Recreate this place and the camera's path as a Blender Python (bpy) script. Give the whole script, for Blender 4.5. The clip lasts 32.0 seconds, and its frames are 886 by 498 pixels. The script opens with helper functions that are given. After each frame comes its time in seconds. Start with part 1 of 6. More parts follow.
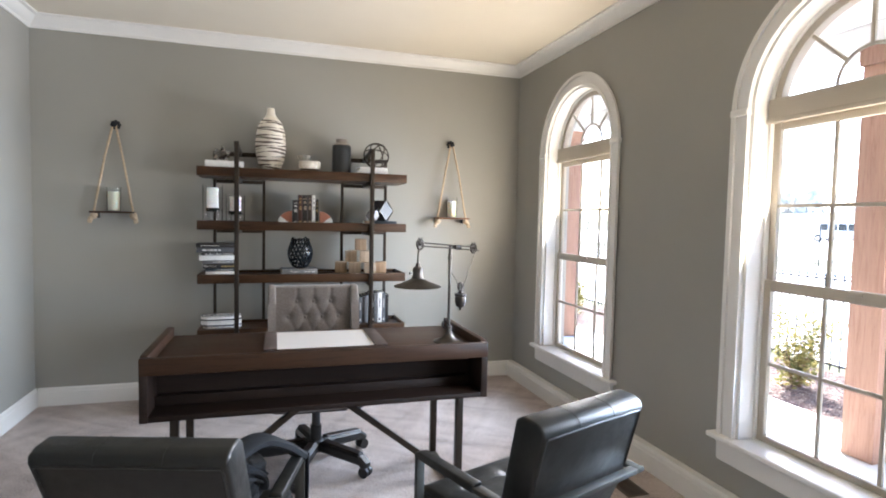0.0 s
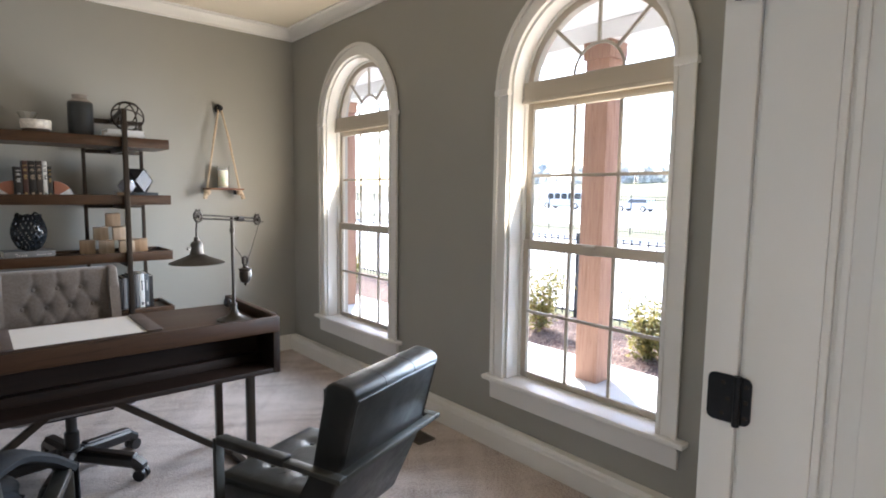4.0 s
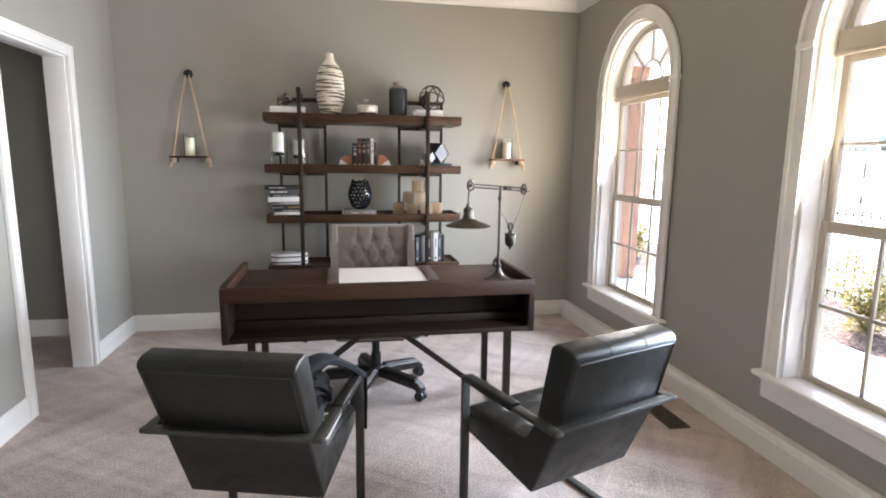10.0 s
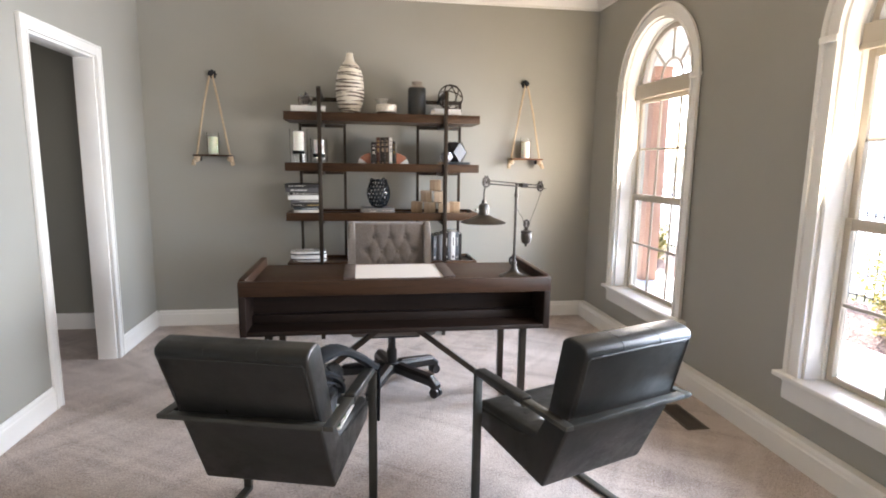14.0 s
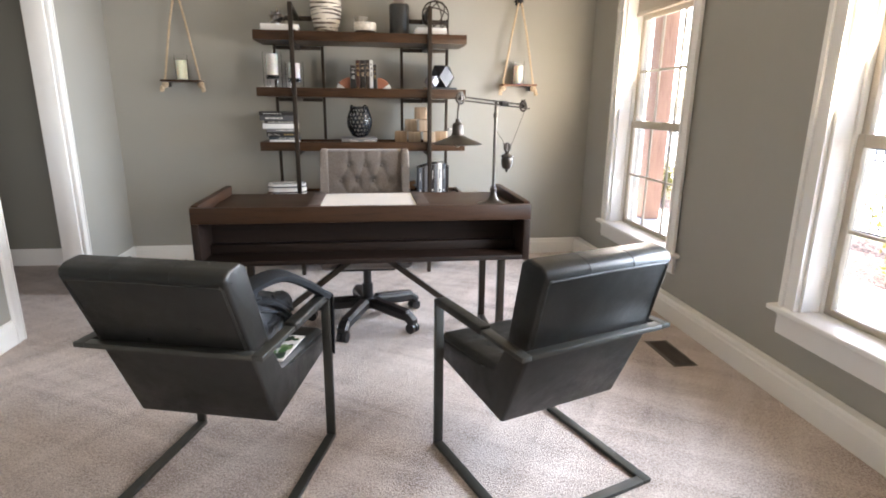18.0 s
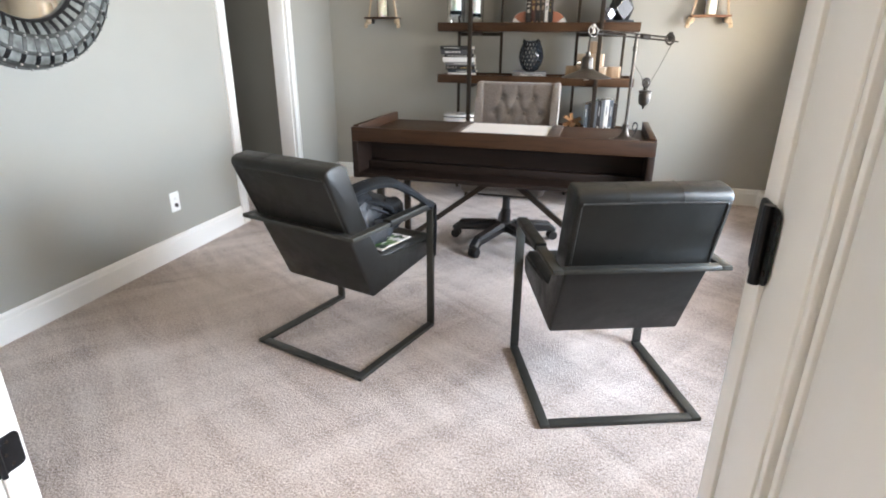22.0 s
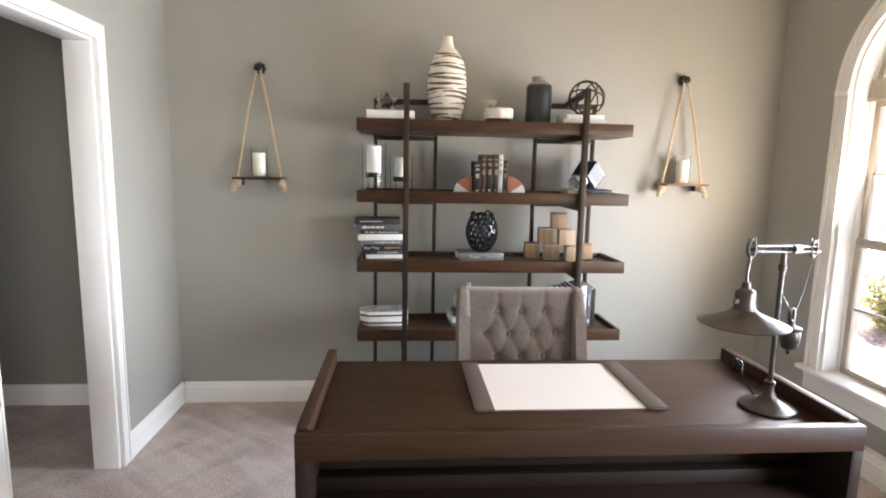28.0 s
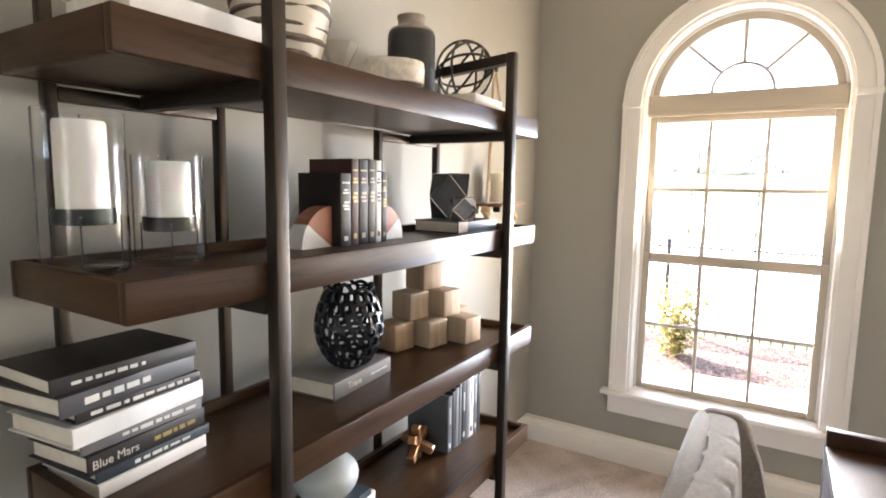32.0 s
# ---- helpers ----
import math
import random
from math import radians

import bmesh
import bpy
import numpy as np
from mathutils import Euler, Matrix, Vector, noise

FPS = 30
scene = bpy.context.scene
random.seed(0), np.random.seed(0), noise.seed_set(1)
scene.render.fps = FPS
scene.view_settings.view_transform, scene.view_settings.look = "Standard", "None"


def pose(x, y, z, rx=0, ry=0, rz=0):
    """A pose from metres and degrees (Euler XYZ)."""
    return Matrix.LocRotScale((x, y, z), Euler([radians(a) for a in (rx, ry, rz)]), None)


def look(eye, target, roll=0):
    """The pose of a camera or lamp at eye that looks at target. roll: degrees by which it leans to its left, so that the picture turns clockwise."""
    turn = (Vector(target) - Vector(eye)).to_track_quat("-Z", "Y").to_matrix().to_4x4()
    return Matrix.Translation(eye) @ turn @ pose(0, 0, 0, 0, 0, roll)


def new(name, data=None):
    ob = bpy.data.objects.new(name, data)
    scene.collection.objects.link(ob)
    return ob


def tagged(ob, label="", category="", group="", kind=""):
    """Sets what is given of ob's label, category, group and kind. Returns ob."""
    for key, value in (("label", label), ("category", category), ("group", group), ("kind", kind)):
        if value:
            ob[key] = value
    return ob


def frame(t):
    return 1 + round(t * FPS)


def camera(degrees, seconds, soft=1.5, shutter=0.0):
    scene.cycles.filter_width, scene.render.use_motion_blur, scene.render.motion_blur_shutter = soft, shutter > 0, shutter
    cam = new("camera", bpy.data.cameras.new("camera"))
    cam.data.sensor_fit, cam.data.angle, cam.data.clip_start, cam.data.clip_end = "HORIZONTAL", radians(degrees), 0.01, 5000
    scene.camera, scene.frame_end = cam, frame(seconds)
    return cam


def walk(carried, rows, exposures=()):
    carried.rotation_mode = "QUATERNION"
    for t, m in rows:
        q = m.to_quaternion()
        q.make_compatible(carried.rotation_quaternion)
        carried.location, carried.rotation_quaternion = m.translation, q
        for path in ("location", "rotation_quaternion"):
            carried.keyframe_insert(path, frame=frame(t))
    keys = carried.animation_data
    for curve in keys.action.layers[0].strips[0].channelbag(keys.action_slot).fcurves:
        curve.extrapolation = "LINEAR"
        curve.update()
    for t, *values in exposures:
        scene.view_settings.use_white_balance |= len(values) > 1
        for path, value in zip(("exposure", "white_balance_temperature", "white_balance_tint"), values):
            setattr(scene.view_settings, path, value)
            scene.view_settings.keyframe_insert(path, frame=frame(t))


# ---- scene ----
cam = camera(77.8, 32.0, soft=1.9)
PATH = [
    (0, (0.098, 0.186, 1.425), (0.685, 2.095, 1.317), 1.2),
    (0.5, (0.136, 0.239, 1.435), (0.873, 2.094, 1.299), 1.1),
    (1, (0.158, 0.266, 1.423), (1.026, 2.063, 1.289), 1.1),
    (1.5, (0.048, 0.211, 1.45), (1.055, 1.934, 1.316), 1.1),
    (2, (-0.039, 0.15, 1.449), (1.088, 1.796, 1.305), 1.0),
    (2.5, (-0.053, 0.153, 1.455), (1.169, 1.728, 1.286), 1.0),
    (3, (-0.049, 0.167, 1.453), (1.224, 1.698, 1.266), 0.8),
    (3.5, (-0.037, 0.181, 1.436), (1.268, 1.684, 1.241), 0.8),
    (5.5, (0.154, 0.34, 1.362), (1.301, 1.963, 1.14), 0.3),
    (6, (0.105, 0.167, 1.402), (1.108, 1.881, 1.16), 0.6),
    (6.5, (0.091, 0.044, 1.386), (0.951, 1.827, 1.094), 0.7),
    (7, (0.151, 0.056, 1.409), (0.891, 1.886, 1.086), 0.6),
    (7.5, (0.216, 0.079, 1.43), (0.88, 1.937, 1.101), 0.7),
    (8, (0.202, 0.064, 1.434), (0.796, 1.946, 1.108), 0.7),
    (8.5, (0.176, 0.067, 1.428), (0.676, 1.976, 1.104), 0.7),
    (9, (0.164, 0.054, 1.439), (0.6, 1.978, 1.115), 0.7),
    (9.5, (0.139, 0.051, 1.433), (0.539, 1.984, 1.11), 0.7),
    (10, (0.122, 0.048, 1.427), (0.49, 1.988, 1.107), 0.7),
    (10.5, (0.127, 0.033, 1.45), (0.475, 1.977, 1.129), 0.7),
    (11, (0.124, 0.019, 1.448), (0.454, 1.965, 1.126), 0.7),
    (11.5, (0.14, 0.003, 1.419), (0.461, 1.952, 1.104), 0.7),
    (12, (0.156, -0.007, 1.393), (0.483, 1.941, 1.077), 0.7),
    (12.5, (0.301, 0.047, 1.394), (0.644, 1.992, 1.076), 0.6),
    (13, (0.345, 0.099, 1.388), (0.693, 2.043, 1.071), 0.7),
    (13.5, (0.249, 0.084, 1.389), (0.577, 2.032, 1.078), 0.8),
    (14, (0.15, 0.028, 1.394), (0.442, 1.982, 1.084), 0.8),
    (14.5, (0.152, 0.014, 1.388), (0.416, 1.972, 1.078), 0.7),
    (16.5, (0.238, 0.043, 1.397), (0.518, 1.998, 1.083), 0.6),
    (17, (0.301, 0.061, 1.358), (0.592, 2.015, 1.046), 0.5),
    (17.5, (0.375, 0.098, 1.306), (0.664, 2.046, 0.957), 0.6),
    (18, (0.363, 0.19, 1.265), (0.618, 2.108, 0.761), 0.6),
    (18.5, (0.356, 0.286, 1.253), (0.587, 2.182, 0.661), 0.6),
    (19, (0.471, 0.34, 1.248), (0.653, 2.233, 0.628), 0.5),
    (19.5, (0.521, 0.322, 1.225), (0.533, 2.222, 0.598), 0.6),
    (20, (0.601, 0.134, 1.229), (0.407, 2.017, 0.582), 0.3),
    (20.5, (0.685, -0.005, 1.245), (0.432, 1.853, 0.55), 0.2),
    (21, (0.819, -0.007, 1.244), (0.505, 1.836, 0.532), 0.1),
    (21.5, (0.867, -0.026, 1.245), (0.482, 1.802, 0.532), 0.3),
    (22, (0.851, -0.057, 1.259), (0.353, 1.744, 0.546), 0.4),
    (22.5, (0.81, -0.089, 1.279), (0.272, 1.701, 0.567), 0.4),
    (23, (0.802, -0.118, 1.323), (0.272, 1.674, 0.609), 0.5),
    (23.5, (0.823, -0.09, 1.365), (0.302, 1.705, 0.654), 0.4),
    (24, (0.873, -0.061, 1.404), (0.383, 1.755, 0.722), 0.6),
    (24.5, (0.877, 0.037, 1.413), (0.403, 1.891, 0.83), 1.0),
    (25, (0.732, 0.174, 1.437), (0.274, 2.045, 0.898), 1.3),
    (25.5, (0.635, 0.265, 1.457), (0.22, 2.156, 0.953), 1.3),
    (26, (0.569, 0.482, 1.455), (0.202, 2.395, 1.005), 1.3),
    (26.5, (0.476, 0.678, 1.462), (0.151, 2.618, 1.102), 1.4),
    (28.5, (-0.414, 1.580, 1.509), (-0.092, 3.534, 1.229), 1.0),
    (29, (-0.602, 1.776, 1.515), (-0.126, 3.699, 1.240), 0.9),
    (29.5, (-0.697, 2.083, 1.509), (-0.039, 3.955, 1.240), 0.8),
    (30, (-0.841, 2.365, 1.503), (-0.008, 4.164, 1.245), 0.7),
    (30.5, (-0.872, 2.650, 1.515), (0.190, 4.323, 1.262), 0.7),
    (31, (-0.809, 3.003, 1.519), (0.493, 4.505, 1.297), 0.8),
    (31.5, (-0.870, 3.322, 1.547), (0.636, 4.617, 1.314), 0.9),
    (32, (-0.830, 3.562, 1.525), (0.862, 4.603, 1.292), 0.9),
]
EXPOSURES = [(0.0, 2.76, 5700, 15), (1.5, 2.50, 5750, 15), (3.5, 2.28, 5800, 15), (6.0, 2.26, 5820, 15), (7.0, 2.48, 5850, 15), (9.0, 2.74, 5950, 16), (13.0, 2.92, 6080, 18), (17.0, 2.88, 6150, 17), (18.5, 3.05, 6180, 17), (20.0, 3.08, 6250, 17), (22.0, 3.02, 6050, 15), (24.0, 3.00, 6080, 16), (26.0, 3.14, 6100, 18), (29.0, 3.15, 6150, 17), (30.0, 3.26, 6150, 17), (31.0, 3.34, 6200, 17), (32.0, 3.38, 6380, 18)]
walk(cam, [(t, look(eye, target, roll)) for t, eye, target, roll in PATH], EXPOSURES)

# ---- world, sun, large lights ----
world = bpy.data.worlds.new("sky")
scene.world = world
world.use_nodes = True
wn = world.node_tree.nodes
sky = wn.new("ShaderNodeTexSky")
sky.sky_type, sky.sun_disc = "NISHITA", False
SUN_EL, SUN_AZ = radians(38), radians(37)
sky.sun_elevation, sky.sun_rotation = SUN_EL, SUN_AZ
wn["Background"].inputs[1].default_value = 0.15
world.node_tree.links.new(sky.outputs[0], wn["Background"].inputs[0])


def lamp(name, kind, m, energy, colour, **settings):
    data = bpy.data.lights.new(name, kind)
    data.energy, data.color = energy, colour
    if kind == "SUN":
        data.angle = settings["angle"]
    if kind == "AREA":
        data.shape, data.size, data.size_y = "RECTANGLE", settings["w"], settings["h"]
        data.spread = settings.get("spread", math.pi)
    ob = new(name, data)
    ob.matrix_world = m
    return ob


sun_dir = Vector((math.sin(SUN_AZ) * math.cos(SUN_EL), math.cos(SUN_AZ) * math.cos(SUN_EL), math.sin(SUN_EL)))
lamp("sun", "SUN", look(sun_dir * 50, (0, 0, 0)), 5.0, (1, 0.95, 0.87), angle=radians(0.6))
# daylight of the glazed front door, which stands in the entry behind the walker
lamp("entry_daylight", "AREA", look((2.22, -2.9, 1.35), (0.0, -2.0, 1.35)), 29, (1.0, 0.92, 0.80), w=1.7, h=2.2)
# added fill lamp for the hall, set in an unseen opening made for it
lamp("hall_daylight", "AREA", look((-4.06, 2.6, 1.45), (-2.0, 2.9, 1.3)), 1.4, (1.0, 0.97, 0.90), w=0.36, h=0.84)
# the sky's cool light falling through each window, and the warm light that the sunlit porch and ground throw up through it
# (the porch roof keeps the light from falling steeply)
for cy, sky_watts, ground_watts, fan in ((3.775, 2.5, 4.4, 124), (1.785, 3.1, 5.6, 106)):
    for z in (0.85, 1.50):
        lamp("window_skylight", "AREA", look((2.235, cy, z), (1.235, cy, z - 0.17)), sky_watts, (0.72, 0.88, 1.0), w=0.80, h=0.46, spread=radians(fan))
    lamp("porch_bounce", "AREA", look((2.235, cy, 1.30), (1.235, cy, 1.72)), ground_watts, (1.0, 0.83, 0.58), w=0.80, h=0.42, spread=radians(180))

# ---- materials ----


class Mat:
    """A principled material with a few node shortcuts."""

    def __init__(self, name, rough=0.5, metal=0.0, **more):
        self.m = bpy.data.materials.new(name)
        self.m.use_nodes = True
        self.t = self.m.node_tree
        self.b = self.t.nodes["Principled BSDF"]
        self.b.inputs["Roughness"].default_value = rough
        self.b.inputs["Metallic"].default_value = metal
        for k, v in more.items():
            self.b.inputs[k.replace("_", " ")].default_value = v
        self.coord = self.t.nodes.new("ShaderNodeTexCoord").outputs["Object"]

    def n(self, kind, **ins):
        node = self.t.nodes.new(kind)
        for k, v in ins.items():
            key = k.replace("_", " ")
            if isinstance(v, bpy.types.NodeSocket):
                self.t.links.new(v, node.inputs[key])
            else:
                node.inputs[key].default_value = v
        return node

    def link(self, a, key):
        self.t.links.new(a, self.b.inputs[key])

    def stretched(self, sx, sy, sz):
        node = self.n("ShaderNodeMapping", Vector=self.coord)
        node.inputs["Scale"].default_value = (sx, sy, sz)
        return node.outputs[0]

    def noise(self, scale, detail=4.0, vec=None, rough=0.55, dist=0.0):
        return self.n("ShaderNodeTexNoise", Vector=vec or self.coord, Scale=scale, Detail=detail, Roughness=rough, Distortion=dist).outputs[0]

    def ramp(self, fac, *stops):
        node = self.n("ShaderNodeValToRGB", Fac=fac)
        els = node.color_ramp.elements
        while len(els) < len(stops):
            els.new(0.5)
        for el, (pos, col) in zip(els, stops):
            el.position, el.color = pos, (*col, 1)
        return node.outputs[0]

    def rand(self, lo, hi):
        r = self.t.nodes.new("ShaderNodeObjectInfo").outputs["Random"]
        return self.n("ShaderNodeMapRange", Value=r, To_Min=lo, To_Max=hi).outputs[0]

    def times(self, col, val):
        node = self.t.nodes.new("ShaderNodeVectorMath")
        node.operation = "SCALE"
        self.t.links.new(col, node.inputs[0])
        self.t.links.new(val, node.inputs["Scale"])
        return node.outputs[0]

    def bump(self, h, strength, dist=0.002):
        self.link(self.n("ShaderNodeBump", Height=h, Strength=strength, Distance=dist).outputs[0], "Normal")
        return self


def mixed(c, k):
    return tuple(min(1, v * k) for v in c)


def plain(name, col, rough=0.5, metal=0.0, var=0.12, scale=6.0, grain=0.15, gscale=180.0, dist=0.001, **more):
    """A surface of one colour with large soft blotches, fine grain and uneven gloss."""
    m = Mat(name, rough, metal, **more)
    big = m.noise(scale, 5)
    m.link(m.ramp(big, (0.25, mixed(col, 1 - var)), (0.75, mixed(col, 1 + var))), "Base Color")
    m.link(m.n("ShaderNodeMapRange", Value=m.noise(scale * 3.1, 3), To_Min=max(0, rough - 0.08), To_Max=min(1, rough + 0.08)).outputs[0], "Roughness")
    if grain:
        m.bump(m.noise(gscale, 3), grain, dist)
    return m.m


def wood(name, dark, light, rough=0.4, along=0):
    m = Mat(name, rough)
    m.b.inputs["Specular IOR Level"].default_value = 0.27
    s = [14.0, 14.0, 14.0]
    s[along] = 1.1
    vec = m.stretched(*s)
    grain = m.noise(3.0, 8, vec, 0.62, 0.8)
    fine = m.noise(22.0, 4, vec, 0.6)
    mixn = m.n("ShaderNodeMath", **{})
    mixn.operation = "MULTIPLY_ADD"
    m.t.links.new(fine, mixn.inputs[0])
    mixn.inputs[1].default_value = 0.35
    m.t.links.new(grain, mixn.inputs[2])
    col = m.ramp(mixn.outputs[0], (0.42, dark), (0.68, light), (0.9, mixed(light, 1.15)))
    m.link(m.times(col, m.rand(0.88, 1.12)), "Base Color")
    m.link(m.n("ShaderNodeMapRange", Value=fine, To_Min=rough - 0.06, To_Max=rough + 0.16).outputs[0], "Roughness")
    return m.bump(mixn.outputs[0], 0.18, 0.0015).m


def frosted(name):
    """Pale pressed glass: half clear, half milky."""
    m = Mat(name, 0.18, Transmission_Weight=0.62, IOR=1.2, Coat_Weight=0.6)
    m.b.inputs["Base Color"].default_value = (0.82, 0.80, 0.75, 1)
    return m.m


def leather(name, col):
    """Worn leather: pebble grain, soft creases, and gloss that is rubbed away in patches."""
    m = Mat(name, 0.36, Specular_IOR_Level=0.38)
    wear = m.noise(6.0, 6, rough=0.65)
    m.link(m.ramp(wear, (0.3, mixed(col, 0.72)), (0.62, mixed(col, 1.2)), (0.85, mixed(col, 1.9))), "Base Color")
    m.link(m.n("ShaderNodeMapRange", Value=m.noise(14.0, 5, rough=0.7), From_Min=0.3, From_Max=0.7, To_Min=0.27, To_Max=0.52).outputs[0], "Roughness")
    pebble = m.n("ShaderNodeTexVoronoi", Vector=m.coord, Scale=420.0).outputs["Distance"]
    fine = m.n("ShaderNodeBump", Height=pebble, Strength=0.25, Distance=0.0007).outputs[0]
    crease = m.n("ShaderNodeBump", Height=m.noise(11.0, 3, rough=0.5), Strength=0.30, Distance=0.006, Normal=fine).outputs[0]
    m.link(crease, "Normal")
    return m.m


def glassy(name, tint=(1, 1, 1), rough=0.0, ior=1.45, coat=0.0):
    m = Mat(name, rough)
    m.b.inputs["Base Color"].default_value = (*tint, 1)
    m.b.inputs["Transmission Weight"].default_value = 1
    m.b.inputs["IOR"].default_value = ior
    m.b.inputs["Coat Weight"].default_value = coat
    m.b.inputs["Coat Roughness"].default_value = 0.02
    return m.m


WALL = plain("greige_wall_paint", (0.326, 0.319, 0.285), 0.62, var=0.035, scale=1.3, grain=0.25, gscale=260, dist=0.0008)
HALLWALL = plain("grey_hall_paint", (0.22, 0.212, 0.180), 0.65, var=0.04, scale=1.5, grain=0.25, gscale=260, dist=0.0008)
TRIM = plain("white_trim_paint", (0.80, 0.79, 0.76), 0.34, var=0.025, scale=4, grain=0.12, gscale=70, dist=0.0008)
# white ceiling, tinted warm so the paint itself supplies warm light above
CEIL = plain("warm_tinted_ceiling_paint", (0.72, 0.66, 0.55), 0.8, var=0.03, scale=2, grain=0.35, gscale=140, dist=0.0015)
DARKWOOD = wood("dark_walnut", (0.0105, 0.0048, 0.0022), (0.048, 0.0225, 0.0098), 0.31)
DARKWOOD_Y = wood("dark_walnut_crosswise", (0.0105, 0.0048, 0.0022), (0.048, 0.0225, 0.0098), 0.31, 1)
ESPRESSO = wood("espresso_desk_wood", (0.0085, 0.0036, 0.0016), (0.038, 0.0168, 0.0072), 0.42)
ESPRESSO_Y = wood("espresso_desk_wood_crosswise", (0.0085, 0.0036, 0.0016), (0.038, 0.0168, 0.0072), 0.42, 1)
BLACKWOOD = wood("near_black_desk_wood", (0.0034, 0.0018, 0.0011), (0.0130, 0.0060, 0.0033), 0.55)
RAWWOOD = wood("pale_raw_wood", (0.36, 0.265, 0.185), (0.46, 0.36, 0.26), 0.6, 2)
# brown for stems and trunks, and for light painted onto one candle shelf board
BROWNWOOD = wood("brown_wood_and_lit_board", (0.10, 0.045, 0.024), (0.20, 0.10, 0.055), 0.5)
CEDAR = wood("cedar_post_wood", (0.23, 0.125, 0.085), (0.31, 0.185, 0.130), 0.7, 2)
VINYL = plain("almond_window_vinyl", (0.46, 0.41, 0.33), 0.42, var=0.03, scale=5, grain=0.08, gscale=90)
PEWTER = plain("aged_pewter_lamp_metal", (0.078, 0.070, 0.063), 0.36, 0.85, var=0.35, scale=22, grain=0.12)
STEEL = plain("dark_bronze_steel", (0.042, 0.033, 0.026), 0.40, 0.7, var=0.2, scale=9, grain=0.1)
BLACKMETAL = plain("oiled_black_metal", (0.028, 0.029, 0.032), 0.33, 0.8, var=0.3, scale=14, grain=0.12)
PLASTIC = plain("black_chair_plastic", (0.012, 0.0115, 0.012), 0.38, var=0.15, grain=0.2, gscale=300)
CASTWOOD = plain("dark_wood_base_caps", (0.018, 0.012, 0.010), 0.4, var=0.2)
LEATHER = leather("charcoal_leather", (0.0090, 0.0093, 0.0084))
PIPING = plain("worn_leather_piping", (0.015, 0.0148, 0.0138), 0.36, var=0.6, scale=45, grain=0.4, gscale=300)
FRAME = plain("pewter_chair_frame", (0.048, 0.048, 0.043), 0.45, 0.5, var=0.2, scale=12, grain=0.1)
FABRIC = plain("taupe_linen", (0.165, 0.141, 0.124), 0.9, var=0.22, scale=95, grain=0.8, gscale=330, dist=0.0014, Sheen_Weight=0.3)
WELT = plain("pale_taupe_linen", (0.200, 0.174, 0.154), 0.9, var=0.20, scale=95, grain=0.8, gscale=330, dist=0.0014)
PAPER = plain("white_paper", (0.64, 0.61, 0.58), 0.75, var=0.02)
PAGES = plain("cream_page_edges", (0.72, 0.67, 0.57), 0.85, var=0.08, scale=40, grain=0.5, gscale=600)
CERAMIC = plain("white_ceramic", (0.76, 0.74, 0.70), 0.28, var=0.04)
CREAM = plain("cream_glazed_ceramic", (0.74, 0.69, 0.60), 0.30, var=0.08, grain=0.3, gscale=60)
STRIPE = plain("dark_glaze_stripe", (0.150, 0.122, 0.098), 0.5, var=0.55, scale=35)
BLUEGREY = plain("pale_blue_glaze", (0.52, 0.57, 0.58), 0.35, var=0.05)
BLACKGLAZE = plain("blue_black_glaze", (0.012, 0.016, 0.022), 0.22, var=0.3)
CHARCOAL = plain("charcoal_stoneware", (0.024, 0.026, 0.027), 0.34, var=0.2, grain=0.3)
TAUPEG = plain("taupe_rim_glaze", (0.24, 0.205, 0.175), 0.45, var=0.25, scale=30)
DRIPGLAZE = plain("speckled_cream_glaze", (0.64, 0.59, 0.51), 0.28, var=0.28, scale=45, grain=0.4, gscale=120)
CHROME = plain("polished_chrome", (0.62, 0.61, 0.60), 0.12, 1.0, var=0.1, grain=0)
COPPER = plain("copper_brown_metal", (0.45, 0.25, 0.13), 0.35, 0.8, var=0.2)
WAX = plain("white_candle_wax", (0.83, 0.81, 0.76), 0.5, var=0.03, Subsurface_Weight=0.15)
IVORYWAX = plain("ivory_candle_wax", (0.82, 0.79, 0.63), 0.5, var=0.05, Subsurface_Weight=0.15)
ROPE = plain("jute_rope", (0.50, 0.39, 0.27), 0.9, var=0.2, scale=60, grain=0.8, gscale=300, dist=0.002)
GLASS = glassy("clear_glass", ior=1.10, coat=0.2)
PANE = glassy("window_pane_glass", ior=1.02)
MIRRORM = plain("silvered_mirror", (0.9, 0.9, 0.9), 0.02, 1.0, var=0.0, grain=0)
TERRA = plain("terracotta_stone", (0.36, 0.14, 0.08), 0.5, var=0.15)
OUTLETW = plain("white_outlet_plastic", (0.82, 0.82, 0.80), 0.35, var=0.01, grain=0)
VENTM = plain("brown_floor_vent", (0.11, 0.088, 0.07), 0.5, 0.3)
BAGM = plain("black_nylon", (0.009, 0.0105, 0.013), 0.7, var=0.3, scale=20, grain=0.6, gscale=500, dist=0.001, Specular_IOR_Level=0.2)
BAGM2 = plain("slate_nylon", (0.0135, 0.016, 0.020), 0.55, var=0.3, scale=20, grain=0.6, gscale=500, dist=0.001)
CONCRETE = plain("porch_concrete", (0.62, 0.60, 0.56), 0.85, var=0.06, scale=3, grain=0.5, gscale=120)
SOFFIT = plain("white_soffit", (0.80, 0.79, 0.77), 0.6, var=0.02)
IRON = plain("black_iron_fence", (0.045, 0.045, 0.048), 0.5, 0.3)
PADM = plain("grey_brown_leather_trim", (0.085, 0.065, 0.058), 0.45, var=0.15)
ROSIN = plain("mortar_house_brick", (0.32, 0.20, 0.15), 0.85, var=0.2)


